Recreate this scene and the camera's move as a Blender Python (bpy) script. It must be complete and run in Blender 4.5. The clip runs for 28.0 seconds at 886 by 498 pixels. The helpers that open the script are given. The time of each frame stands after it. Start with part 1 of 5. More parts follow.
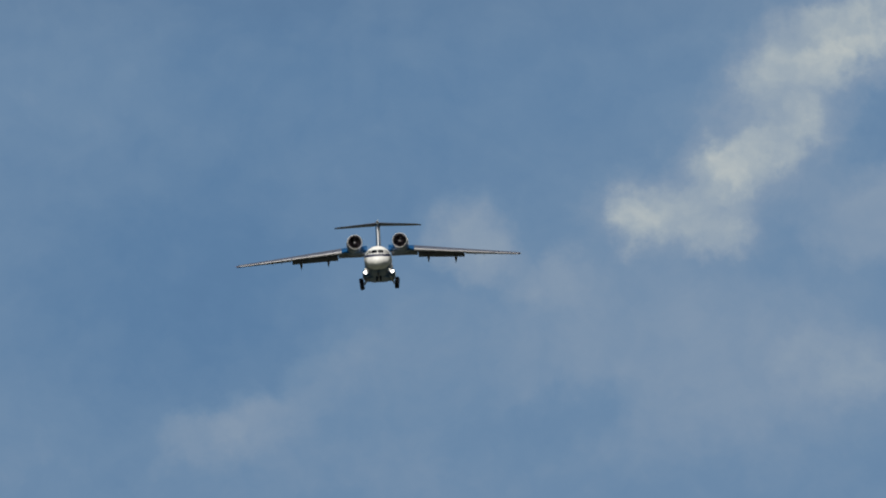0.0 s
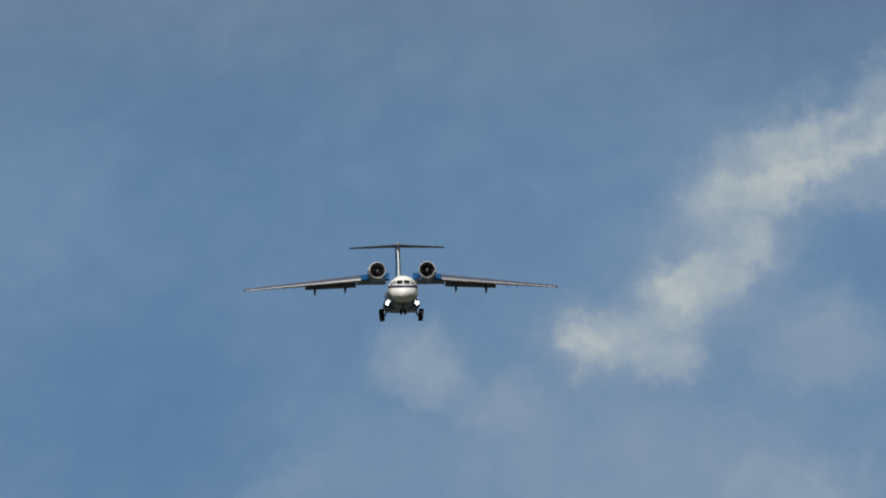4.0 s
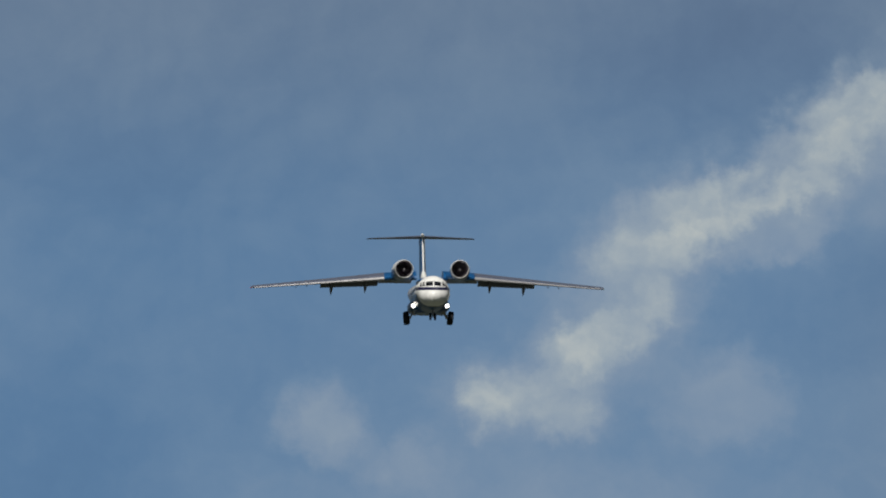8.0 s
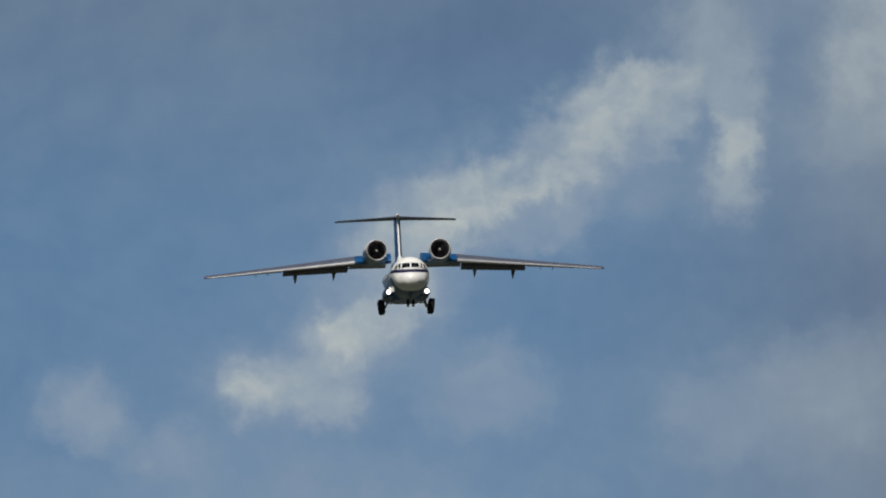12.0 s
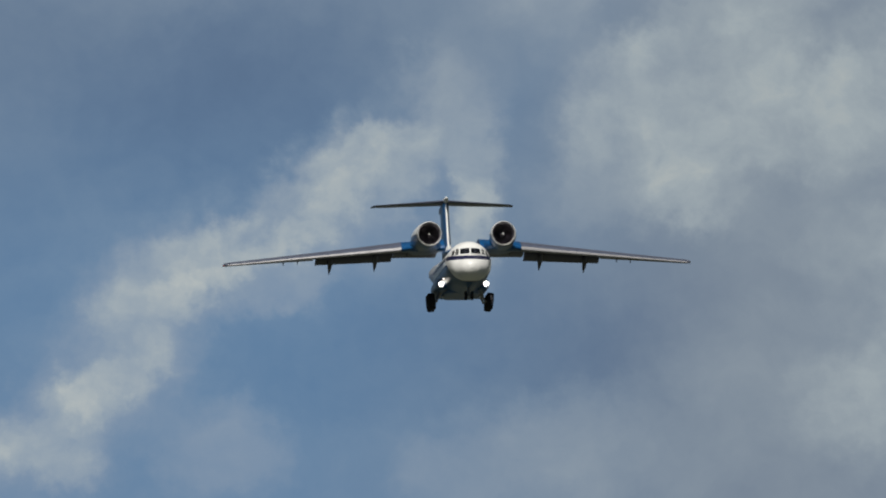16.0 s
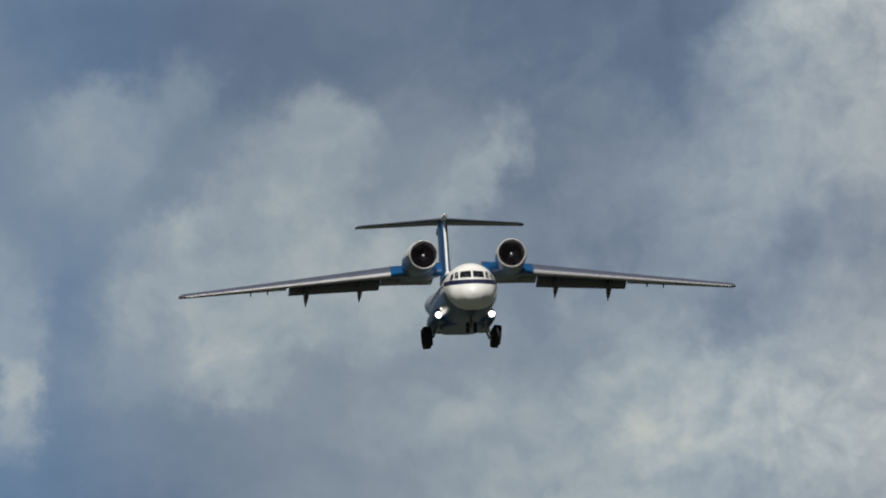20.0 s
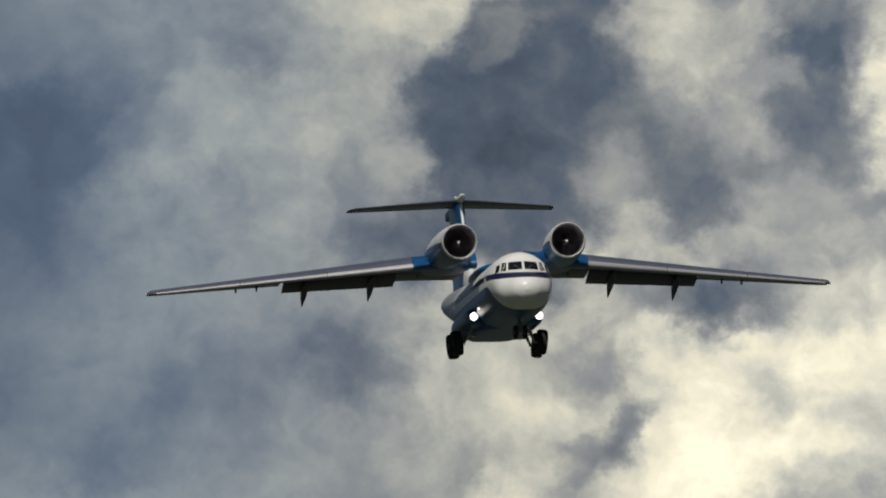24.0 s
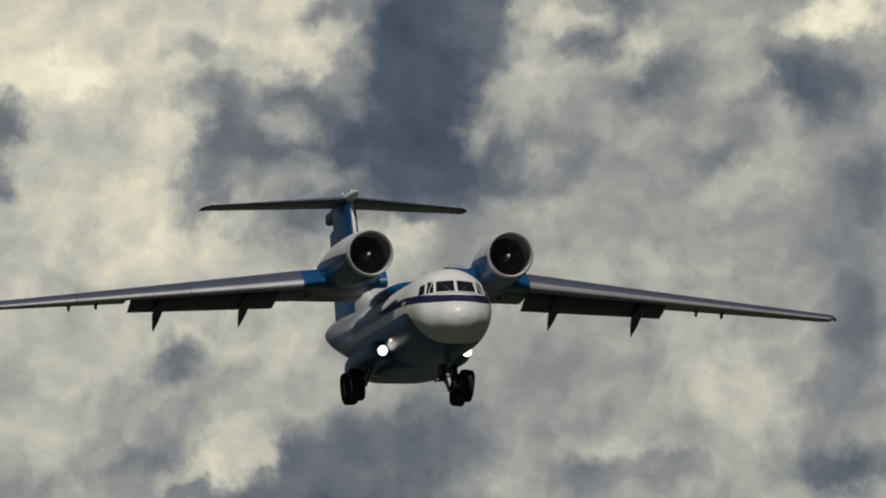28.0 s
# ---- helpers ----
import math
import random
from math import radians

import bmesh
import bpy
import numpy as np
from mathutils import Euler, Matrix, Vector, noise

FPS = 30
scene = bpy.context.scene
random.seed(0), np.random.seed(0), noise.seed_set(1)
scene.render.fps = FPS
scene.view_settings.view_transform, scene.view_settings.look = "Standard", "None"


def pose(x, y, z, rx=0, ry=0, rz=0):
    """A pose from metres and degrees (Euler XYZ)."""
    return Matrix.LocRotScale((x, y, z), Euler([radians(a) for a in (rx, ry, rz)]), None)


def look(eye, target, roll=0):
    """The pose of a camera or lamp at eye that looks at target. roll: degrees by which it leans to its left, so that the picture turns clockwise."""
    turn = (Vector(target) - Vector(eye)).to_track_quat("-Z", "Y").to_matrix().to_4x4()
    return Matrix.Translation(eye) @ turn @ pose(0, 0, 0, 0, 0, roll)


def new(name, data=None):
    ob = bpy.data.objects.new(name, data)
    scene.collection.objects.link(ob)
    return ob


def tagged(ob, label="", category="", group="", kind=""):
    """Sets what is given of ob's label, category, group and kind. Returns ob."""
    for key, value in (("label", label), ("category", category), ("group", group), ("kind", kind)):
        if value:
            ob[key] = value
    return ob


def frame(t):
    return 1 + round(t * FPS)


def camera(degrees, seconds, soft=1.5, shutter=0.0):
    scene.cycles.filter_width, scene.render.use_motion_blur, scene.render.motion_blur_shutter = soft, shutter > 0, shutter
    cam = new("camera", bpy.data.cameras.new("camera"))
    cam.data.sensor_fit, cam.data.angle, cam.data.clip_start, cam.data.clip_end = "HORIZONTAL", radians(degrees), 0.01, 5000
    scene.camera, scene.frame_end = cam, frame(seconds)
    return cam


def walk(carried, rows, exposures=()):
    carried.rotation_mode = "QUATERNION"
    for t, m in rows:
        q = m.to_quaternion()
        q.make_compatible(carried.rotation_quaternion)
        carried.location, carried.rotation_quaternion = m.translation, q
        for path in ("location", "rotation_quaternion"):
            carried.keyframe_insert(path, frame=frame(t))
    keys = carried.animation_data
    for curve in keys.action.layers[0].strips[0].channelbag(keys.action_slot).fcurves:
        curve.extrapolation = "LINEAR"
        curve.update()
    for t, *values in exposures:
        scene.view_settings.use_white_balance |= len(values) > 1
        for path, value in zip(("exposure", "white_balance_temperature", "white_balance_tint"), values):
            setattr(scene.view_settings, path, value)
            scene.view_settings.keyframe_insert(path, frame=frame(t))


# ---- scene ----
# One telephoto lens; the observer stands on the airfield and follows an aeroplane on its landing approach.
cam = camera(2.5, 28.0, soft=2.0)
walk(cam, [
    (0, pose(0, 0, 1.7, 92.5961, 0, 0.4208)),
    (0.5, pose(0, 0, 1.7, 92.6785, 0, 0.4965)),
    (1, pose(0, 0, 1.7, 92.7674, 0, 0.6302)),
    (1.5, pose(0, 0, 1.7, 92.7960, 0, 0.6744)),
    (2, pose(0, 0, 1.7, 92.7595, 0, 0.6246)),
    (2.5, pose(0, 0, 1.7, 92.8140, 0, 0.5299)),
    (3, pose(0, 0, 1.7, 93.0277, 0, 0.2649)),
    (3.5, pose(0, 0, 1.7, 92.9575, 0, 0.2585)),
    (4, pose(0, 0, 1.7, 92.9489, 0, 0.2768)),
    (4.5, pose(0, 0, 1.7, 92.8980, 0, 0.1870)),
    (5, pose(0, 0, 1.7, 92.8633, 0, 0.1398)),
    (5.5, pose(0, 0, 1.7, 92.8688, 0, 0.1448)),
    (6, pose(0, 0, 1.7, 92.9039, 0, 0.1592)),
    (6.5, pose(0, 0, 1.7, 92.9581, 0, 0.1404)),
    (7, pose(0, 0, 1.7, 93.0220, 0, 0.0774)),
    (7.5, pose(0, 0, 1.7, 93.0806, 0, 0.0407)),
    (8, pose(0, 0, 1.7, 93.1114, 0, -0.0013)),
    (8.5, pose(0, 0, 1.7, 93.1379, 0, 0.0399)),
    (9, pose(0, 0, 1.7, 93.0454, 0, 0.1014)),
    (9.5, pose(0, 0, 1.7, 92.9309, 0, -0.0417)),
    (10, pose(0, 0, 1.7, 92.9051, 0, -0.1790)),
    (10.5, pose(0, 0, 1.7, 93.0874, 0, -0.3334)),
    (11, pose(0, 0, 1.7, 93.1978, 0, -0.6405)),
    (11.5, pose(0, 0, 1.7, 93.0770, 0, -0.7768)),
    (12, pose(0, 0, 1.7, 93.0799, 0, -0.6751)),
    (12.5, pose(0, 0, 1.7, 93.1705, 0, -0.5603)),
    (13, pose(0, 0, 1.7, 93.2010, 0, -0.6630)),
    (13.5, pose(0, 0, 1.7, 93.2131, 0, -0.8362)),
    (14, pose(0, 0, 1.7, 93.2603, 0, -1.0053)),
    (14.5, pose(0, 0, 1.7, 93.3211, 0, -1.1541)),
    (15, pose(0, 0, 1.7, 93.3563, 0, -1.2703)),
    (15.5, pose(0, 0, 1.7, 93.3264, 0, -1.3413)),
    (16, pose(0, 0, 1.7, 93.2518, 0, -1.4155)),
    (16.5, pose(0, 0, 1.7, 93.3132, 0, -1.6731)),
    (17, pose(0, 0, 1.7, 93.4627, 0, -1.9207)),
    (17.5, pose(0, 0, 1.7, 93.5952, 0, -2.0072)),
    (18, pose(0, 0, 1.7, 93.4900, 0, -2.0817)),
    (18.5, pose(0, 0, 1.7, 93.6121, 0, -2.0109)),
    (19, pose(0, 0, 1.7, 93.6407, 0, -2.3265)),
    (19.5, pose(0, 0, 1.7, 93.7481, 0, -2.5680)),
    (20, pose(0, 0, 1.7, 93.7599, 0, -2.7052)),
    (20.5, pose(0, 0, 1.7, 93.7555, 0, -2.9809)),
    (21, pose(0, 0, 1.7, 93.7891, 0, -3.2609)),
    (21.5, pose(0, 0, 1.7, 93.8513, 0, -3.5014)),
    (22, pose(0, 0, 1.7, 93.9252, 0, -3.7114)),
    (22.5, pose(0, 0, 1.7, 93.9943, 0, -3.9003)),
    (23, pose(0, 0, 1.7, 94.0515, 0, -4.0999)),
    (23.5, pose(0, 0, 1.7, 94.1244, 0, -4.3329)),
    (24, pose(0, 0, 1.7, 94.1914, 0, -4.4880)),
    (24.5, pose(0, 0, 1.7, 94.1620, 0, -5.0079)),
    (25, pose(0, 0, 1.7, 94.2879, 0, -5.4722)),
    (25.5, pose(0, 0, 1.7, 94.5575, 0, -5.6921)),
    (26, pose(0, 0, 1.7, 94.8356, 0, -5.9295)),
    (26.5, pose(0, 0, 1.7, 94.6808, 0, -6.2693)),
    (27, pose(0, 0, 1.7, 94.8179, 0, -6.7503)),
    (27.5, pose(0, 0, 1.7, 95.1090, 0, -7.3542)),
    (28, pose(0, 0, 1.7, 95.0183, 0, -7.9017)),
], exposures=[(0, 0.08), (4, 0.1), (8, 0.0), (20.5, 0.0), (23, -0.28), (25, -0.62), (28, -0.8)])

# ---------------------------------------------------------------- light
SUN_EL, SUN_AZ = 61.0, 197.0          # degrees; azimuth clockwise from the way the lens looks
sun_way = Vector((math.sin(radians(SUN_AZ)) * math.cos(radians(SUN_EL)),
                  math.cos(radians(SUN_AZ)) * math.cos(radians(SUN_EL)), math.sin(radians(SUN_EL))))
sun = new("sun", bpy.data.lights.new("sun", "SUN"))
sun.data.energy, sun.data.angle, sun.data.color = 4.4, radians(0.5), (1.0, 0.95, 0.86)
sun.matrix_world = look(sun_way * 100, (0, 0, 0))


class Nodes:
    """Short hand for node trees."""

    def __init__(self, tree):
        self.tree = tree
        tree.nodes.clear()

    def put(self, kind, values=None):
        n = self.tree.nodes.new("ShaderNode" + kind)
        self.feed(n, values)
        return n

    def feed(self, n, values):
        for key, value in (values or {}).items():
            if isinstance(value, bpy.types.NodeSocket):
                self.tree.links.new(value, n.inputs[key])
            else:
                n.inputs[key].default_value = value

    def math(self, op, a, b=0.0, c=0.0, clamp=False):
        n = self.put("Math", {0: a, 1: b, 2: c})
        n.operation, n.use_clamp = op, clamp
        return n.outputs[0]

    def vector(self, op, a, b, c=(0, 0, 0), scale=None):
        n = self.put("VectorMath")
        n.operation = op
        self.feed(n, {0: a, 1: b})
        if op == "MULTIPLY_ADD":
            self.feed(n, {2: c})
        if scale is not None:
            self.feed(n, {3: scale})
        return n.outputs[0]

    def mix(self, fac, a, b, blend="MIX"):
        n = self.put("Mix")
        n.data_type, n.blend_type = "RGBA", blend
        self.feed(n, {0: fac, 6: a, 7: b})
        return n.outputs[2]

    def step(self, x, lo, hi, to0=0.0, to1=1.0):
        n = self.put("MapRange")
        n.interpolation_type, n.clamp = "SMOOTHSTEP", False
        self.feed(n, {0: x, 1: lo, 2: hi, 3: to0, 4: to1})
        return n.outputs[0]

    def noise(self, vec, scale, detail=4.0, rough=0.5):
        return self.put("TexNoise", {"Vector": vec, "Scale": scale, "Detail": detail, "Roughness": rough})


def tone(r, g, b):
    """Linear colour from an eight-bit screen colour."""
    f = lambda v: v / 255 / 12.92 if v < 10.3 else ((v / 255 + 0.055) / 1.055) ** 2.4
    return (f(r), f(g), f(b), 1.0)


# ---------------------------------------------------------------- sky
# Cloud places are in sky units: 1 unit of u is 1.5944 degrees to the right, 1 of v as much downwards,
# with (0.784, 0.441) at azimuth 0 and elevation 3.1 degrees.
def cloud_bank(rows):
    """A node group that lays soft-edged clouds over the brightness below them."""
    tree = bpy.data.node_groups.new("cloud bank", "ShaderNodeTree")
    n = Nodes(tree)
    for name, way, kind in (("place", "INPUT", "Vector"), ("below", "INPUT", "Float"), ("level", "OUTPUT", "Float")):
        tree.interface.new_socket(name, in_out=way, socket_type="NodeSocket" + kind)
    ends = tree.nodes.new("NodeGroupInput"), tree.nodes.new("NodeGroupOutput")
    place, level = n.put("Mapping", {"Vector": ends[0].outputs[0], "Location": (0.002, 0, 0)}).outputs[0], ends[0].outputs[1]
    for x, y, rx, ry, turn, bright, cover, edge in rows:
        m = n.put("Mapping", {"Vector": place, "Location": (x, y, 0), "Rotation": (0, 0, radians(turn)), "Scale": (rx, ry, 1)})
        m.vector_type = "TEXTURE"
        g = n.put("TexGradient", {0: m.outputs[0]})
        g.gradient_type = "SPHERICAL"
        level = n.put("Mix", {0: n.step(g.outputs["Fac"], 0.0, edge, 0.0, cover), 2: level, 3: bright}).outputs[0]
    tree.links.new(level, ends[1].inputs[0])
    return tree


def build_sky():
    world = bpy.data.worlds.new("sky")
    world.use_nodes = True
    scene.world = world
    world.cycles.sampling_method, world.cycles.sample_map_resolution = "MANUAL", 256
    n = Nodes(world.node_tree)
    way = n.put("TexCoord").outputs["Generated"]
    xyz = n.put("SeparateXYZ", {0: way})
    unit = radians(1.5944)
    az = n.math("ARCTAN2", xyz.outputs[0], xyz.outputs[1])
    el = n.math("ARCSINE", xyz.outputs[2])
    u = n.math("MULTIPLY_ADD", az, 1 / unit, 0.784)
    v = n.math("MULTIPLY_ADD", el, -1 / unit, 0.441 + radians(3.1) / unit)
    flat = n.put("CombineXYZ", {0: u, 1: v}).outputs[0]
    # the outlines are torn by two sizes of turbulence
    half = (0.5, 0.5, 0.5)
    w1 = n.vector("SUBTRACT", n.noise(flat, 4.0, 2, 0.5).outputs["Color"], half)
    w2 = n.vector("SUBTRACT", n.noise(flat, 13.0, 5, 0.62).outputs["Color"], half)
    soft = n.vector("MULTIPLY_ADD", w1, (0.10, 0.10, 0), flat)
    torn = n.vector("MULTIPLY_ADD", w2, (0.13, 0.13, 0), soft)
    level = n.step(u, 1.8, 4.4, 0.52, 0.63)
    for k in range(0, len(CLOUDS), 6):
        g = n.put("Group")
        g.node_tree = cloud_bank([row for bank in CLOUDS[k:k + 6] for row in bank])
        n.feed(g, {0: torn, 1: level})
        level = g.outputs[0]
    # billows: two sizes of puffs, and their relief, lit from above and from the left
    far = n.step(u, 2.0, 4.0)
    gentle = n.vector("MULTIPLY_ADD", w2, (0.05, 0.05, 0), soft)
    puffs = n.noise(gentle, 5.0, 7, 0.55).outputs["Fac"]
    fine = n.noise(gentle, 15.0, 6, 0.58).outputs["Fac"]
    relief = n.math("SUBTRACT", n.noise(n.vector("ADD", gentle, (0.018, 0.024, 0)), 7.0, 5, 0.5).outputs["Fac"], n.noise(gentle, 7.0, 5, 0.5).outputs["Fac"])
    veil = n.noise(flat, 1.3, 5, 0.55).outputs["Fac"]
    rough = n.math("MULTIPLY_ADD", far, 0.14, n.math("MULTIPLY_ADD", n.step(level, 0.55, 0.68), 0.13, 0.04))
    grain = n.math("MULTIPLY_ADD", n.math("SUBTRACT", fine, 0.5), 1.0, n.math("SUBTRACT", puffs, 0.5))
    grain = n.math("MULTIPLY_ADD", relief, 0.9, grain)
    level = n.math("MULTIPLY_ADD", grain, rough, level)

    def ramp(stops):
        r = n.put("ValToRGB", {0: level})
        e = r.color_ramp.elements
        while len(e) < len(stops):
            e.new(0.5)
        for k, (at, rgb) in zip(e, stops):
            k.position, k.color = at, tone(*rgb)
        return r.outputs[0]

    blue = ramp([(0.40, (76, 109, 147)), (0.47, (90, 124, 160)), (0.52, (106, 135, 166)), (0.57, (126, 147, 171)), (0.66, (158, 171, 181)), (0.75, (188, 194, 192)), (0.9, (208, 211, 206))])
    grey = ramp([(0.34, (76, 90, 111)), (0.45, (98, 114, 137)), (0.55, (130, 143, 157)), (0.65, (160, 171, 177)), (0.76, (190, 194, 188)), (0.9, (228, 223, 204))])
    cream = ramp([(0.25, (61, 70, 83)), (0.35, (81, 91, 105)), (0.45, (110, 115, 120)), (0.55, (139, 141, 142)), (0.65, (168, 168, 160)), (0.75, (195, 193, 180)), (0.85, (222, 216, 194)), (0.97, (248, 241, 215))])
    bank = n.mix(n.math("MAXIMUM", n.step(u, 1.3, 2.3), n.step(v, 0.5, -0.1, 0.0, 0.65)), blue, grey)
    bank = n.mix(n.step(u, 2.9, 3.8), bank, cream)
    # the bank is brighter to the right
    bank = n.vector("SCALE", bank, (0, 0, 0), scale=n.step(u, 2.5, 4.5, 1.0, 1.75))
    # clear air beyond the bank
    clear = n.put("TexSky")
    clear.sky_type, clear.sun_disc, clear.sun_elevation, clear.sun_rotation = "NISHITA", False, radians(SUN_EL), radians(SUN_AZ)
    clear = n.mix(1.0, clear.outputs[0], (0.019, 0.019, 0.019, 1), "MULTIPLY")
    clear = n.mix(n.step(veil, 0.5, 0.75, 0.0, 0.06), clear, tone(202, 208, 206))
    low = n.math("MULTIPLY", n.step(v, -9.0, -4.0), n.math("MULTIPLY", n.step(u, -14.0, -5.0), n.step(u, 22.0, 12.0)))
    colour = n.mix(n.math("MULTIPLY", low, 0.95), clear, bank)
    back = n.put("Background", {"Color": colour, "Strength": 1.0}).outputs[0]
    n.put("OutputWorld", {"Surface": back})


# u, v, half length, half width, turn, brightness, cover, edge; the widest first
CLOUDS_01 = [
    (0.251, 0.113, 1.035, 0.483, 0, 0.426, 0.82, 1), (0.001, 0.493, 0.575, 0.575, 0, 0.46, 0.62, 1), (0.623, 0.113, 0.805, 0.379, 0, 0.426, 0.62, 1), (0.401, 0.073, 0.920, 0.299, 0, 0.513, 0.92, 1),
    (4.332, -0.015, 0.920, 0.230, 0, 0.724, 0.97, 0.9), (0.523, 0.513, 0.517, 0.402, 0, 0.466, 0.62, 1), (2.456, 0.055, 0.517, 0.402, 0, 0.593, 0.52, 1), (2.671, -0.447, 0.483, 0.379, 0, 0.427, 0.92, 1),
    (1.573, 0.343, 0.517, 0.345, 0, 0.553, 0.62, 1), (2.197, -0.334, 0.805, 0.207, 0, 0.453, 0.92, 1), (0.596, 0.446, 0.517, 0.299, 0, 0.495, 0.72, 1), (0.986, 0.956, 0.598, 0.253, 0, 0.571, 0.92, 1),
]
CLOUDS_02 = [
    (0.036, 0.876, 0.483, 0.299, 0, 0.466, 0.82, 1), (5.186, -1.053, 0.483, 0.299, 0, 0.805, 1, 1), (0.851, 0.143, 0.690, 0.207, -10, 0.524, 0.62, 1), (0.573, 0.093, 0.575, 0.230, 0, 0.46, 0.62, 1),
    (5.156, -1.123, 0.575, 0.230, 0, 0.805, 0.92, 1), (2.338, 0.355, 0.379, 0.345, 0, 0.588, 0.62, 1), (3.732, -0.415, 0.379, 0.345, -30, 0.346, 0.72, 0.9), (5.099, -0.869, 0.379, 0.345, 0, 0.788, 0.97, 1),
    (1.873, 0.433, 0.345, 0.345, 0, 0.545, 0.62, 1), (6.286, -0.873, 0.345, 0.345, 0, 0.585, 0.52, 1), (4.912, -1.130, 0.483, 0.230, 0, 0.828, 1, 1), (5.256, -0.683, 0.483, 0.230, 0, 0.736, 0.72, 1),
]
CLOUDS_03 = [
    (1.386, 0.055, 0.379, 0.287, 0, 0.455, 0.72, 1), (2.656, 0.475, 0.379, 0.287, 0, 0.666, 0.72, 1), (1.906, 0.515, 0.517, 0.207, 0, 0.469, 0.92, 1), (1.288, 0.085, 0.460, 0.230, 0, 0.449, 0.62, 1),
    (1.218, 0.075, 0.402, 0.253, 0, 0.449, 0.82, 1), (4.115, 0.015, 0.379, 0.265, 0, 0.794, 0.72, 1), (-0.114, 0.466, 0.345, 0.287, 0, 0.53, 0.72, 1), (1.588, 0.525, 0.517, 0.184, 0, 0.466, 0.92, 1),
    (2.168, 0.085, 0.379, 0.241, 0, 0.658, 0.97, 0.9), (3.271, -0.447, 0.345, 0.265, 0, 0.614, 1, 0.8), (2.656, 0.495, 0.379, 0.230, 0, 0.678, 0.72, 1), (3.821, -0.117, 0.379, 0.230, -20, 0.724, 1, 0.9),
]
CLOUDS_04 = [
    (4.049, -0.839, 0.379, 0.230, 0, 0.45, 0.62, 1), (3.732, -0.345, 0.345, 0.253, 0, 0.346, 1, 0.8), (2.047, -0.354, 0.460, 0.184, 0, 0.442, 0.72, 1), (1.573, 0.533, 0.483, 0.172, 0, 0.489, 0.82, 1),
    (0.101, 0.793, 0.345, 0.230, 0, 0.466, 0.82, 1), (2.965, -0.605, 0.345, 0.230, 0, 0.585, 0.62, 1), (5.119, -0.389, 0.345, 0.230, 0, 0.701, 0.72, 1), (2.556, 0.535, 0.402, 0.184, 0, 0.631, 0.92, 1),
    (2.875, -0.424, 0.253, 0.287, 0, 0.416, 0.72, 1), (2.238, 0.605, 0.287, 0.230, 0, 0.572, 0.62, 1), (4.882, -0.045, 0.287, 0.230, 0, 0.77, 0.72, 1), (3.779, -0.989, 0.230, 0.287, 0, 0.863, 1, 0.8),
]
CLOUDS_05 = [
    (2.186, 0.015, 0.379, 0.172, 20, 0.615, 0.92, 1), (3.682, -0.015, 0.379, 0.172, 0, 0.666, 0.82, 1), (3.047, 0.286, 0.379, 0.161, 0, 0.672, 0.97, 0.9), (4.021, 0.083, 0.230, 0.265, 0, 0.898, 1, 0.8),
    (2.606, 0.275, 0.345, 0.172, 0, 0.608, 0.62, 1), (2.821, -0.297, 0.345, 0.172, 0, 0.45, 0.72, 1), (3.721, -0.467, 0.287, 0.207, 0, 0.369, 1, 0.8), (2.726, 0.055, 0.253, 0.230, 0, 0.485, 0.82, 1),
    (3.732, -0.545, 0.299, 0.184, -40, 0.34, 1, 0.8), (2.621, -0.097, 0.230, 0.230, 0, 0.474, 0.72, 1), (3.632, -0.415, 0.230, 0.230, 0, 0.352, 0.92, 0.9), (3.660, -0.814, 0.230, 0.230, 0, 0.852, 1, 0.7),
]
CLOUDS_06 = [
    (5.199, -0.609, 0.230, 0.230, 0, 0.724, 0.62, 1), (6.012, -1.010, 0.230, 0.230, 0, 0.608, 0.82, 1), (3.732, -0.245, 0.379, 0.138, 0, 0.369, 0.92, 0.9), (1.947, -0.374, 0.345, 0.149, 0, 0.437, 0.72, 1),
    (5.684, -0.977, 0.299, 0.172, 10, 0.323, 1, 0.8), (5.184, -0.897, 0.299, 0.172, -10, 0.863, 1, 0.9), (4.684, -0.977, 0.345, 0.149, 0, 0.759, 0.92, 1), (5.019, -0.589, 0.287, 0.172, 0, 0.701, 0.72, 1),
    (5.106, -0.553, 0.287, 0.172, 0, 0.724, 0.82, 1), (0.701, 0.613, 0.345, 0.138, 0, 0.507, 0.62, 1), (1.947, 0.346, 0.345, 0.138, 0, 0.502, 0.82, 1), (3.165, 0.135, 0.345, 0.138, 0, 0.596, 0.62, 1),
]
CLOUDS_07 = [
    (6.056, -0.783, 0.345, 0.138, 0, 0.585, 0.62, 1), (4.169, -1.049, 0.460, 0.103, 0, 0.794, 0.97, 0.9), (1.873, 0.713, 0.253, 0.184, 0, 0.583, 0.82, 1), (1.406, 0.375, 0.253, 0.184, 0, 0.547, 0.62, 1),
    (5.702, -1.080, 0.195, 0.230, 20, 0.3, 1, 0.8), (5.634, -0.397, 0.299, 0.149, -20, 0.358, 1, 0.85), (6.256, -1.143, 0.345, 0.126, 0, 0.712, 0.62, 1), (1.451, 0.553, 0.287, 0.149, 0, 0.495, 0.72, 1),
    (2.697, -0.184, 0.287, 0.149, 0, 0.456, 0.72, 1), (4.265, -0.085, 0.207, 0.207, 0, 0.886, 0.82, 0.9), (5.212, -0.842, 0.230, 0.184, 0, 0.863, 0.82, 1), (2.388, 0.305, 0.287, 0.138, 0, 0.577, 0.82, 1),
]
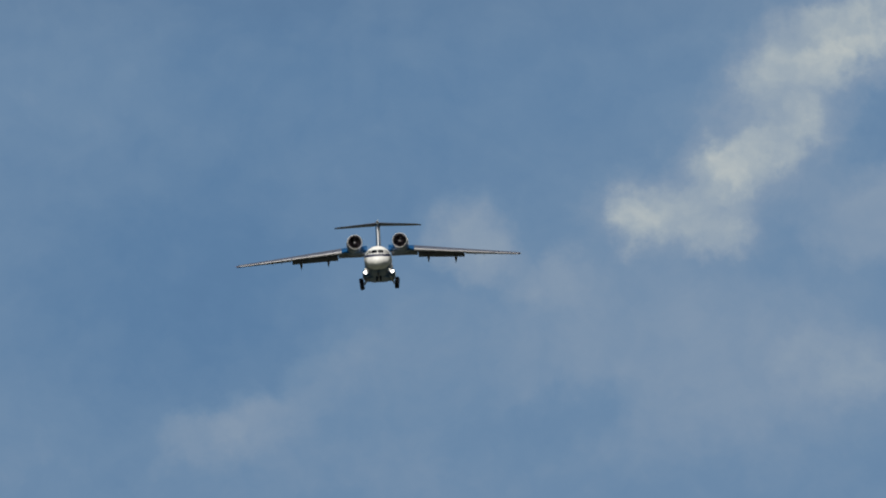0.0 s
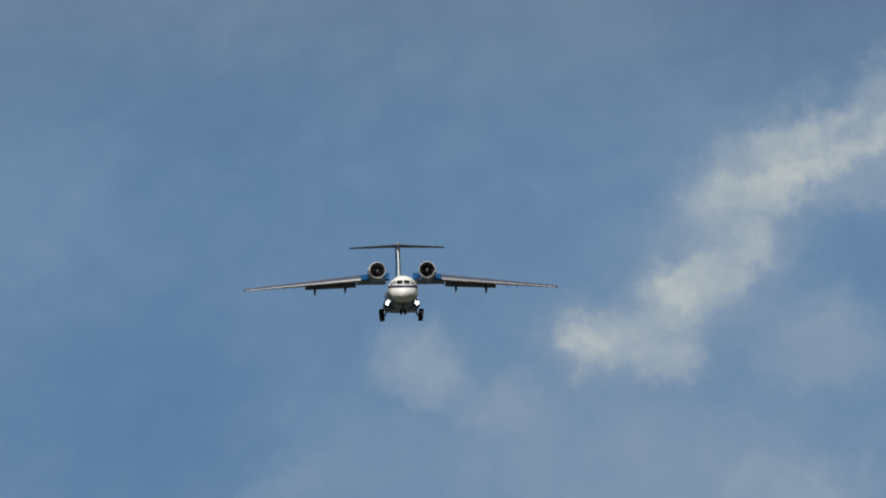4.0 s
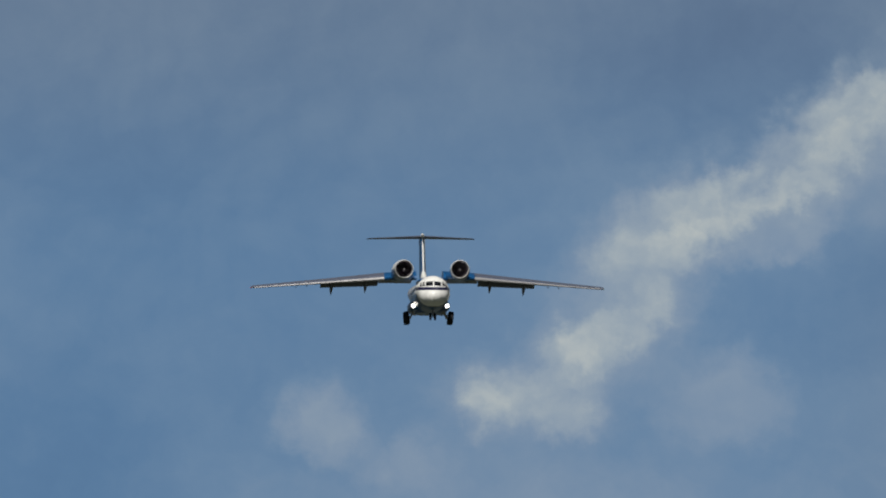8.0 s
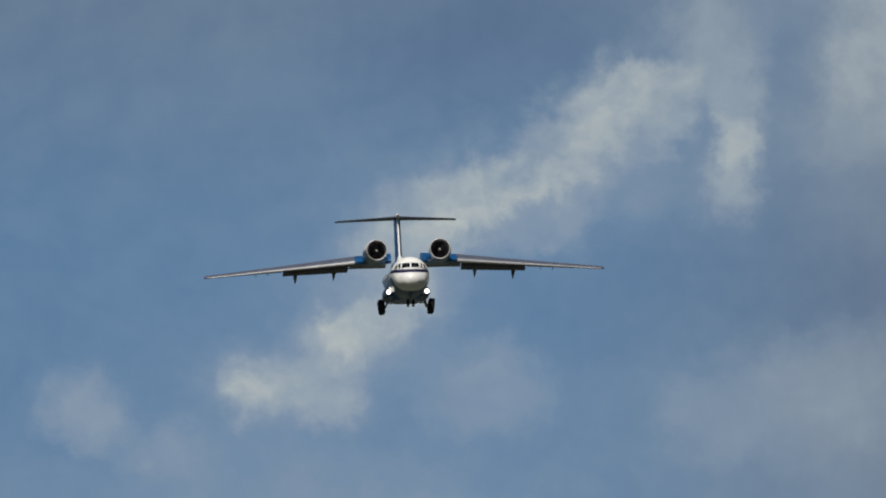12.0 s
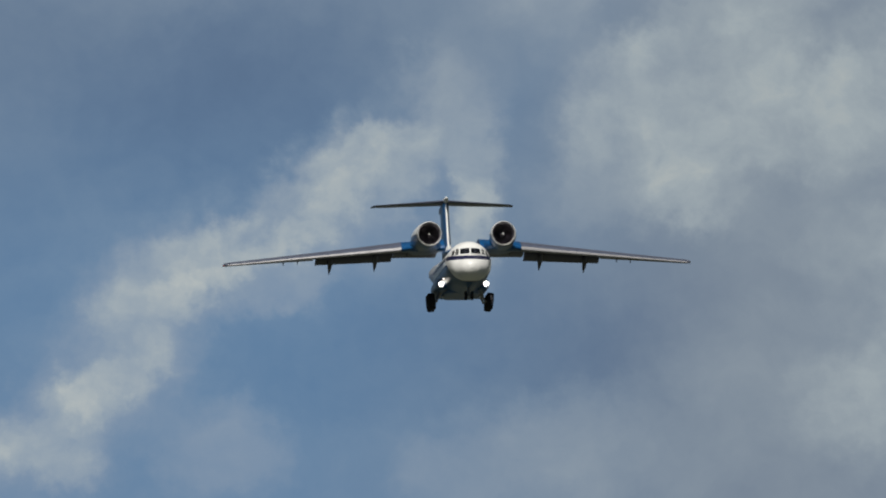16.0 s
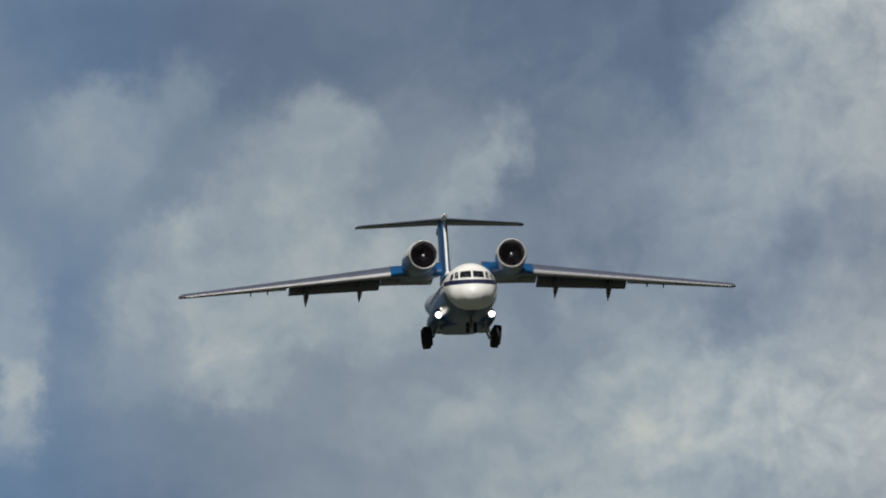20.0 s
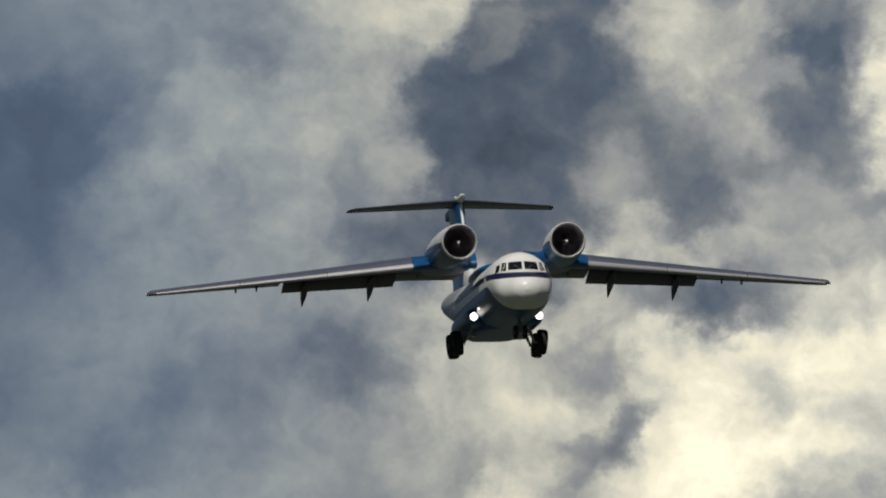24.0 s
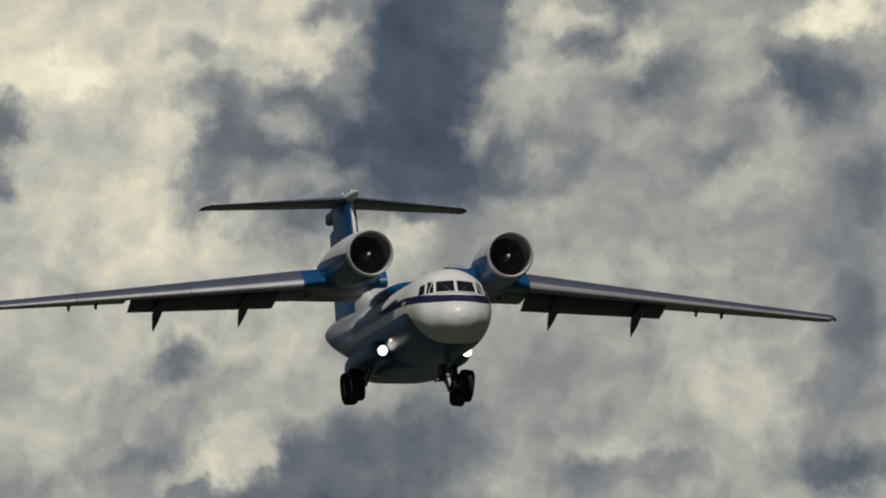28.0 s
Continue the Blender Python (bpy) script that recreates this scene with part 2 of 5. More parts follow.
CLOUDS_08 = [
    (2.047, 0.006, 0.287, 0.138, 0, 0.583, 0.82, 1), (2.218, 0.545, 0.230, 0.172, 0, 0.561, 0.72, 1), (2.915, 0.135, 0.230, 0.172, 0, 0.585, 0.72, 1), (4.432, -0.545, 0.172, 0.230, 0, 0.77, 1, 0.8),
    (6.206, -0.583, 0.230, 0.172, 0, 0.701, 0.82, 1), (5.406, -0.583, 0.230, 0.172, 0, 0.747, 0.82, 1), (5.156, -0.803, 0.379, 0.103, -20, 0.701, 0.82, 1), (1.391, 0.333, 0.299, 0.126, -30, 0.61, 0.92, 1),
    (1.041, 0.633, 0.230, 0.161, -40, 0.61, 0.92, 1), (2.288, 0.035, 0.230, 0.161, 0, 0.674, 0.72, 0.9), (4.082, -0.172, 0.287, 0.126, 0, 0.392, 0.92, 1), (2.408, 0.625, 0.207, 0.172, 0, 0.631, 0.92, 1),
]
CLOUDS_09 = [
    (1.847, -0.144, 0.207, 0.172, 0, 0.588, 0.92, 1), (1.211, 0.393, 0.230, 0.149, -20, 0.61, 0.92, 1), (2.597, 0.346, 0.230, 0.149, 0, 0.591, 0.82, 1), (2.915, -0.475, 0.230, 0.149, 0, 0.404, 0.82, 1),
    (3.732, -0.415, 0.230, 0.149, -30, 0.3, 1, 0.9), (1.131, 0.513, 0.172, 0.195, -60, 0.61, 0.92, 1), (4.782, -0.185, 0.287, 0.115, 0, 0.666, 0.72, 1), (0.436, 1.156, 0.345, 0.092, 0, 0.542, 0.72, 1),
    (1.541, 0.213, 0.230, 0.138, -40, 0.61, 0.92, 1), (3.421, 0.053, 0.230, 0.138, 0, 0.596, 0.82, 1), (3.171, 0.023, 0.230, 0.138, 0, 0.497, 0.72, 1), (3.121, 0.163, 0.230, 0.138, 0, 0.585, 0.72, 1),
]
CLOUDS_10 = [
    (3.435, 0.076, 0.230, 0.138, 0, 0.585, 0.72, 1), (4.420, -0.794, 0.230, 0.138, 0, 0.631, 0.82, 1), (0.356, 0.976, 0.299, 0.103, -30, 0.553, 0.72, 1), (3.165, 0.015, 0.207, 0.149, 0, 0.497, 0.72, 1),
    (3.839, -0.329, 0.207, 0.149, 0, 0.381, 0.82, 1), (2.786, -0.125, 0.172, 0.172, 0, 0.52, 0.72, 1), (1.737, 0.366, 0.172, 0.172, 0, 0.48, 0.82, 1), (3.779, -1.029, 0.172, 0.172, 0, 0.91, 0.92, 0.9),
    (2.317, 0.406, 0.287, 0.103, 0, 0.512, 0.72, 1), (3.097, 0.386, 0.287, 0.103, 0, 0.689, 0.72, 1), (3.852, -0.685, 0.195, 0.149, -30, 0.323, 1, 0.8), (3.582, -0.325, 0.195, 0.149, 0, 0.329, 0.97, 0.9),
]
CLOUDS_11 = [
    (3.852, -0.325, 0.195, 0.149, 0, 0.329, 0.97, 0.9), (5.656, -1.033, 0.149, 0.195, 0, 0.323, 1, 0.8), (3.771, -0.537, 0.253, 0.115, 0, 0.404, 0.82, 0.9), (3.965, -0.364, 0.230, 0.126, 20, 0.404, 0.92, 0.9),
    (3.665, -0.004, 0.230, 0.126, -10, 0.724, 0.82, 0.9), (5.652, -0.960, 0.230, 0.126, 10, 0.323, 1, 0.85), (5.956, -0.583, 0.230, 0.126, 0, 0.654, 0.72, 1), (3.701, -0.037, 0.207, 0.138, 0, 0.707, 0.92, 0.9),
    (1.963, 0.163, 0.161, 0.172, 0, 0.653, 0.92, 1), (0.901, 0.693, 0.195, 0.138, -20, 0.6, 0.92, 1), (2.897, 0.356, 0.287, 0.092, 0, 0.66, 0.82, 1), (5.332, -0.622, 0.287, 0.092, 0, 0.724, 0.72, 1),
]
CLOUDS_12 = [
    (2.456, 0.375, 0.230, 0.115, 0, 0.583, 0.82, 1), (2.337, -0.014, 0.230, 0.115, 0, 0.577, 0.72, 1), (3.582, -0.485, 0.230, 0.115, -40, 0.346, 1, 0.8), (4.632, -0.485, 0.207, 0.126, -40, 0.404, 1, 0.9),
    (3.121, -0.397, 0.149, 0.172, 0, 0.596, 0.82, 1), (2.691, 0.103, 0.149, 0.172, 0, 0.52, 0.62, 1), (3.839, -0.529, 0.172, 0.149, 0, 0.381, 0.82, 1), (4.019, -0.449, 0.172, 0.149, 0, 0.439, 0.72, 1),
    (4.732, -0.395, 0.241, 0.103, 0, 0.381, 1, 0.85), (1.553, 0.203, 0.195, 0.126, -20, 0.615, 0.97, 1), (3.512, -0.685, 0.195, 0.126, 0, 0.77, 1, 0.7), (2.236, -0.125, 0.161, 0.149, -40, 0.62, 0.82, 1),
]
CLOUDS_13 = [
    (2.861, 0.143, 0.161, 0.149, 0, 0.62, 0.82, 1), (4.569, -0.789, 0.172, 0.138, 0, 0.654, 0.72, 1), (2.356, 0.475, 0.230, 0.103, 0, 0.561, 0.72, 1), (5.082, -0.212, 0.230, 0.103, 0, 0.77, 0.72, 1),
    (4.832, -0.212, 0.230, 0.103, 0, 0.701, 0.72, 1), (5.484, -0.277, 0.230, 0.103, -20, 0.381, 1, 0.9), (4.734, -0.337, 0.230, 0.103, 0, 0.485, 0.92, 0.9), (1.501, 0.213, 0.184, 0.126, -40, 0.66, 0.72, 1),
    (2.997, 0.116, 0.287, 0.081, 0, 0.503, 0.72, 1), (3.682, -0.225, 0.218, 0.103, 0, 0.346, 0.92, 0.9), (4.071, 0.163, 0.149, 0.149, 0, 0.979, 1, 0.9), (6.386, -1.053, 0.161, 0.138, 0, 0.369, 1, 0.85),
]
CLOUDS_14 = [
    (4.562, -0.655, 0.172, 0.126, 0, 0.782, 0.92, 0.9), (4.262, -0.342, 0.172, 0.126, 0, 0.52, 0.72, 1), (5.912, -0.560, 0.172, 0.126, 0, 0.508, 0.72, 1), (3.992, -0.635, 0.103, 0.207, 0, 0.701, 0.97, 0.9),
    (0.746, 1.066, 0.230, 0.092, -20, 0.495, 0.72, 1), (2.088, 0.735, 0.230, 0.092, 0, 0.561, 0.72, 1), (2.366, 0.085, 0.184, 0.115, 0, 0.642, 0.82, 1), (4.732, 0.055, 0.230, 0.092, 0, 0.794, 0.72, 1),
    (4.919, -0.329, 0.230, 0.092, 0, 0.608, 0.72, 1), (5.172, -0.960, 0.230, 0.092, -20, 0.666, 0.82, 0.9), (1.757, 0.086, 0.138, 0.149, 0, 0.545, 0.62, 1), (1.556, 0.055, 0.126, 0.161, 0, 0.484, 0.62, 1),
]
CLOUDS_15 = [
    (4.262, -0.605, 0.126, 0.161, 0, 0.323, 1, 0.9), (3.900, -0.794, 0.161, 0.126, -40, 0.346, 1, 0.85), (4.652, -0.292, 0.161, 0.126, 0, 0.439, 0.92, 0.9), (3.671, -0.177, 0.195, 0.103, -20, 0.701, 0.92, 0.9),
    (5.684, -0.647, 0.195, 0.103, -20, 0.45, 0.92, 0.9), (2.847, 0.006, 0.172, 0.115, 0, 0.474, 0.62, 1), (3.365, -0.044, 0.172, 0.115, 0, 0.485, 0.72, 1), (4.720, -0.854, 0.172, 0.115, 0, 0.747, 0.82, 0.9),
    (0.136, 1.076, 0.207, 0.092, -10, 0.6, 0.72, 1), (1.236, 0.956, 0.184, 0.103, 0, 0.6, 0.82, 1), (2.047, 0.236, 0.207, 0.092, -10, 0.572, 0.82, 1), (4.021, -0.477, 0.126, 0.149, 0, 0.427, 0.92, 0.9),
]
CLOUDS_16 = [
    (4.832, -0.625, 0.126, 0.149, 0, 0.84, 1, 0.9), (3.612, -0.315, 0.149, 0.126, 0, 0.358, 0.97, 0.9), (3.732, -0.275, 0.149, 0.126, 0, 0.352, 0.97, 0.9), (3.852, -0.305, 0.149, 0.126, 0, 0.352, 0.97, 0.9),
    (3.732, -0.625, 0.149, 0.126, -40, 0.334, 0.92, 0.9), (6.486, -0.853, 0.126, 0.149, 0, 0.427, 0.92, 0.9), (6.006, -0.873, 0.149, 0.126, 0, 0.485, 0.82, 0.9), (5.636, -0.423, 0.149, 0.126, 0, 0.416, 0.97, 0.9),
    (2.088, 0.195, 0.161, 0.115, 0, 0.669, 0.92, 0.9), (2.977, -0.024, 0.161, 0.115, 0, 0.591, 0.82, 1), (3.832, -0.155, 0.230, 0.081, 0, 0.416, 0.82, 0.9), (5.384, -0.497, 0.230, 0.081, 0, 0.608, 0.72, 1),
]
CLOUDS_17 = [
    (5.062, -0.940, 0.230, 0.081, -20, 0.701, 0.82, 0.9), (2.497, -0.114, 0.172, 0.103, -50, 0.577, 0.82, 1), (3.097, -0.284, 0.172, 0.103, 0, 0.631, 0.92, 1), (2.697, 0.236, 0.172, 0.103, 0, 0.532, 0.62, 1),
    (3.071, -0.267, 0.172, 0.103, 0, 0.543, 0.72, 1), (3.471, 0.203, 0.172, 0.103, 0, 0.526, 0.82, 1), (4.235, 0.096, 0.172, 0.103, 0, 0.91, 0.82, 0.9), (3.869, -0.749, 0.172, 0.103, -40, 0.358, 1, 0.85),
    (4.519, -1.009, 0.172, 0.103, 0, 0.678, 0.82, 0.9), (5.382, -0.302, 0.172, 0.103, -20, 0.404, 0.97, 0.9), (4.982, -0.392, 0.172, 0.103, 0, 0.724, 0.72, 1), (5.734, -0.277, 0.172, 0.103, 0, 0.392, 0.92, 0.9),
]
CLOUDS_18 = [
    (5.792, -1.210, 0.172, 0.103, 0, 0.369, 0.92, 0.9), (4.702, -0.430, 0.172, 0.103, 0, 0.532, 0.72, 0.9), (5.686, -0.903, 0.172, 0.103, 0, 0.323, 1, 0.9), (6.476, -0.643, 0.103, 0.172, 0, 0.427, 0.92, 0.9),
    (1.866, -0.185, 0.138, 0.126, 0, 0.61, 0.82, 1), (3.391, -0.457, 0.138, 0.126, 0, 0.678, 0.92, 0.9), (3.221, -0.447, 0.138, 0.126, 0, 0.643, 0.82, 1), (1.301, 0.703, 0.149, 0.115, 0, 0.585, 0.82, 1),
    (2.806, 0.305, 0.149, 0.115, 0, 0.643, 0.82, 1), (3.165, -0.534, 0.115, 0.149, 40, 0.608, 0.72, 1), (3.331, -0.537, 0.161, 0.103, 0, 0.654, 0.82, 0.9), (4.315, -0.424, 0.161, 0.103, 0, 0.439, 0.92, 0.9),
]
CLOUDS_19 = [
    (3.969, -0.859, 0.161, 0.103, -40, 0.381, 1, 0.85), (1.703, 0.123, 0.126, 0.126, 30, 0.61, 0.82, 1), (3.721, 0.223, 0.126, 0.126, 0, 0.84, 1, 0.7), (3.452, -0.025, 0.126, 0.126, 0, 0.439, 0.92, 0.9),
    (5.314, -0.777, 0.126, 0.126, 0, 0.794, 0.82, 0.9), (4.264, -0.477, 0.126, 0.126, 0, 0.392, 0.97, 0.9), (6.032, -0.840, 0.126, 0.126, 0, 0.654, 0.72, 0.9), (1.276, 0.696, 0.138, 0.115, 0, 0.57, 0.72, 1),
    (1.263, 0.703, 0.138, 0.115, 0, 0.571, 0.72, 1), (2.877, 0.236, 0.172, 0.092, -10, 0.631, 0.82, 1), (3.491, -0.287, 0.115, 0.138, 0, 0.579, 0.82, 1), (3.661, -0.337, 0.172, 0.092, -20, 0.404, 0.82, 0.9),
]
CLOUDS_20 = [
    (3.452, -0.575, 0.115, 0.138, 0, 0.654, 0.92, 0.9), (3.612, -0.095, 0.230, 0.069, 0, 0.643, 0.72, 1), (3.932, -0.435, 0.115, 0.138, 0, 0.392, 0.82, 0.9), (4.854, -0.277, 0.172, 0.092, 0, 0.508, 0.82, 0.9),
    (6.306, -0.503, 0.172, 0.092, 0, 0.747, 0.82, 0.9), (5.634, -0.757, 0.195, 0.081, -20, 0.77, 0.92, 0.9), (1.673, 0.753, 0.149, 0.103, 0, 0.571, 0.82, 1), (1.838, 0.105, 0.103, 0.149, 0, 0.502, 0.72, 1),
    (2.546, 0.315, 0.149, 0.103, 0, 0.631, 0.82, 1), (1.436, 0.315, 0.149, 0.103, -30, 0.6, 0.72, 1), (2.267, -0.164, 0.149, 0.103, 0, 0.604, 0.92, 1), (3.571, 0.153, 0.149, 0.103, 0, 0.631, 0.82, 1),
]
CLOUDS_21 = [
    (4.952, -0.305, 0.149, 0.103, 0, 0.543, 0.82, 0.9), (5.516, -1.133, 0.149, 0.103, 0, 0.84, 0.92, 0.9), (5.806, -0.873, 0.149, 0.103, 0, 0.392, 0.92, 0.9), (4.020, -0.664, 0.092, 0.161, 20, 0.701, 0.97, 0.9),
    (3.465, -0.404, 0.115, 0.126, 0, 0.643, 0.82, 0.9), (3.882, -0.565, 0.115, 0.126, 0, 0.352, 0.92, 0.9), (4.869, -0.929, 0.115, 0.126, 40, 0.392, 1, 0.85), (1.903, 0.263, 0.138, 0.103, 0, 0.577, 0.72, 1),
    (2.496, -0.045, 0.069, 0.207, 40, 0.631, 0.87, 1), (1.366, 0.395, 0.138, 0.103, 0, 0.6, 0.72, 1), (4.021, -0.267, 0.138, 0.103, 0, 0.747, 0.92, 0.9), (4.051, -0.097, 0.138, 0.103, 0, 0.77, 0.82, 0.9),
]
CLOUDS_22 = [
    (4.932, -0.685, 0.138, 0.103, 0, 0.747, 0.82, 0.9), (5.169, -0.759, 0.138, 0.103, 0, 0.863, 0.82, 0.9), (2.256, 0.275, 0.172, 0.081, 0, 0.534, 0.62, 1), (4.742, -1.000, 0.172, 0.081, -20, 0.701, 0.82, 0.9),
    (2.187, -0.084, 0.149, 0.092, 0, 0.599, 0.82, 1), (5.186, -0.913, 0.230, 0.057, -10, 0.701, 0.72, 0.9), (1.868, 0.685, 0.103, 0.126, 0, 0.572, 0.72, 1), (4.072, -0.555, 0.126, 0.103, 0, 0.678, 0.92, 0.9),
    (4.369, -0.959, 0.126, 0.103, 0, 0.712, 0.92, 0.9), (5.082, -0.792, 0.126, 0.103, 0, 0.794, 0.72, 0.9), (4.412, -0.392, 0.103, 0.126, 0, 0.794, 0.92, 0.9), (4.424, -0.427, 0.103, 0.126, 0, 0.77, 0.82, 0.9),
]
CLOUDS_23 = [
    (4.794, -0.447, 0.126, 0.103, 0, 0.747, 0.82, 0.9), (6.133, -1.100, 0.126, 0.103, 0, 0.52, 0.72, 0.9), (5.756, -1.173, 0.126, 0.103, 0, 0.369, 0.97, 0.9), (6.156, -0.853, 0.126, 0.103, 0, 0.631, 0.72, 0.9),
    (6.406, -0.803, 0.103, 0.126, 0, 0.508, 0.72, 0.9), (6.436, -0.503, 0.126, 0.103, 0, 0.485, 0.82, 0.9), (2.008, -0.005, 0.138, 0.092, 30, 0.664, 0.82, 0.9), (2.238, -0.055, 0.184, 0.069, 0, 0.61, 0.72, 1),
    (2.086, 0.085, 0.138, 0.092, 0, 0.631, 0.72, 1), (3.087, -0.104, 0.138, 0.092, 0, 0.591, 0.72, 1), (3.871, -0.117, 0.138, 0.092, 0, 0.77, 0.72, 0.9), (3.801, 0.123, 0.138, 0.092, -30, 0.701, 0.82, 0.9),
]
CLOUDS_24 = [
    (4.315, -0.634, 0.138, 0.092, 0, 0.439, 0.92, 0.9), (3.891, -0.247, 0.149, 0.081, -20, 0.747, 0.82, 0.9), (4.762, -0.405, 0.149, 0.081, 0, 0.381, 0.92, 0.9), (5.159, -0.449, 0.149, 0.081, -30, 0.631, 0.72, 0.9),
    (5.513, -1.220, 0.149, 0.081, 0, 0.886, 0.92, 0.9), (5.732, -0.880, 0.149, 0.081, 0, 0.334, 1, 0.9), (5.436, -0.933, 0.149, 0.081, -10, 0.427, 0.97, 0.9), (1.743, 0.213, 0.069, 0.172, 10, 0.637, 0.82, 1),
    (1.803, 0.213, 0.069, 0.172, 0, 0.518, 0.62, 1), (2.497, 0.236, 0.172, 0.069, 0, 0.523, 0.62, 1), (4.432, -0.225, 0.172, 0.069, 0, 0.608, 0.82, 0.9), (4.119, -0.859, 0.172, 0.069, 10, 0.404, 0.97, 0.9),
]
CLOUDS_25 = [
    (4.719, -1.049, 0.172, 0.069, 0, 0.724, 0.82, 0.9), (4.562, -0.492, 0.172, 0.069, -20, 0.701, 0.82, 0.9), (5.514, -0.837, 0.172, 0.069, -20, 0.427, 0.92, 0.9), (5.062, -1.060, 0.172, 0.069, 0, 0.863, 0.72, 0.9),
    (5.893, -0.820, 0.172, 0.069, 0, 0.631, 0.72, 0.9), (6.456, -0.373, 0.172, 0.069, 0, 0.392, 0.97, 0.9), (1.906, -0.095, 0.103, 0.115, 0, 0.583, 0.72, 1), (1.847, -0.214, 0.115, 0.103, 0, 0.61, 0.72, 1),
    (3.971, -0.307, 0.115, 0.103, 0, 0.724, 0.82, 0.9), (3.492, -0.265, 0.115, 0.103, 0, 0.392, 0.92, 0.9), (4.262, -0.595, 0.103, 0.115, 0, 0.323, 1, 0.9), (0.566, 0.716, 0.126, 0.092, 0, 0.575, 0.92, 1),
]
CLOUDS_26 = [
    (3.779, -0.659, 0.126, 0.092, -40, 0.369, 1, 0.9), (5.284, -0.377, 0.195, 0.057, -30, 0.817, 0.97, 0.9), (0.716, 0.836, 0.138, 0.081, 0, 0.575, 0.72, 1), (1.653, 0.043, 0.138, 0.081, 0, 0.585, 0.72, 1),
    (2.288, 0.155, 0.138, 0.081, 10, 0.631, 0.72, 1), (4.432, -0.705, 0.138, 0.081, 0, 0.654, 0.82, 0.9), (3.901, -0.377, 0.103, 0.103, 0, 0.631, 0.62, 0.9), (5.239, -0.849, 0.103, 0.103, 0, 0.852, 0.82, 0.9),
    (5.472, -0.372, 0.103, 0.103, 0, 0.392, 0.92, 0.9), (4.552, -0.332, 0.103, 0.103, 0, 0.485, 0.72, 0.9), (5.774, -0.807, 0.103, 0.103, -30, 0.543, 0.82, 0.9), (5.942, -0.930, 0.103, 0.103, 0, 0.462, 0.82, 0.9),
]
CLOUDS_27 = [
    (6.053, -1.180, 0.103, 0.103, 0, 0.427, 0.92, 0.9), (3.471, -0.527, 0.115, 0.092, 0, 0.643, 0.82, 0.9), (3.882, -0.035, 0.115, 0.092, 0, 0.508, 0.82, 0.9), (0.721, 0.833, 0.149, 0.069, 0, 0.575, 0.82, 1),
    (2.167, 0.276, 0.149, 0.069, 0, 0.566, 0.72, 1), (4.719, -0.979, 0.149, 0.069, -10, 0.84, 0.97, 0.8), (5.179, -1.029, 0.149, 0.069, -20, 0.701, 0.72, 0.9), (4.404, -0.317, 0.149, 0.069, 0, 0.485, 0.82, 0.9),
    (6.046, -0.403, 0.149, 0.069, 0, 0.747, 0.82, 0.9), (5.576, -0.353, 0.149, 0.069, 0, 0.439, 0.82, 0.9), (6.126, -0.713, 0.149, 0.069, 0, 0.724, 0.72, 0.9), (2.017, -0.244, 0.081, 0.126, 40, 0.583, 0.72, 1),
]
CLOUDS_28 = [
    (3.137, -0.374, 0.126, 0.081, 0, 0.666, 0.82, 1), (3.001, 0.143, 0.081, 0.126, 0, 0.474, 0.72, 1), (3.462, -0.365, 0.081, 0.126, 0, 0.543, 0.82, 0.9), (4.222, -0.505, 0.126, 0.081, 0, 0.392, 0.92, 0.9),
    (4.632, -0.445, 0.126, 0.081, -30, 0.392, 0.92, 0.9), (4.534, -0.277, 0.126, 0.081, 0, 0.585, 0.72, 0.9), (5.473, -1.020, 0.126, 0.081, -10, 0.439, 0.97, 0.9), (5.963, -0.710, 0.126, 0.081, 0, 0.701, 0.72, 0.9),
    (6.236, -0.953, 0.126, 0.081, -20, 0.462, 0.92, 0.9), (4.482, -0.405, 0.172, 0.057, -20, 0.678, 0.82, 0.9), (1.738, 0.185, 0.069, 0.138, -10, 0.599, 0.82, 1), (1.726, 0.325, 0.069, 0.138, 10, 0.61, 0.82, 1),
]
CLOUDS_29 = [
    (1.977, -0.064, 0.138, 0.069, -40, 0.507, 0.72, 1), (4.051, -0.337, 0.138, 0.069, 10, 0.416, 0.82, 0.9), (3.965, -0.634, 0.138, 0.069, 0, 0.678, 0.82, 0.9), (3.865, -0.144, 0.138, 0.069, -30, 0.747, 0.72, 0.9),
    (4.692, -0.615, 0.069, 0.138, -10, 0.485, 0.82, 0.9), (4.809, -0.799, 0.138, 0.069, -60, 0.485, 0.92, 0.9), (5.199, -1.059, 0.138, 0.069, 0, 0.863, 0.82, 0.9), (4.132, -0.572, 0.138, 0.069, 0, 0.485, 0.82, 1),
    (5.564, -0.927, 0.138, 0.069, 0, 0.369, 0.92, 0.9), (3.311, -0.337, 0.103, 0.092, 0, 0.631, 0.82, 1), (3.992, -0.005, 0.092, 0.103, 0, 0.77, 0.82, 0.9), (1.968, 0.205, 0.115, 0.081, 0, 0.572, 0.72, 1),
]
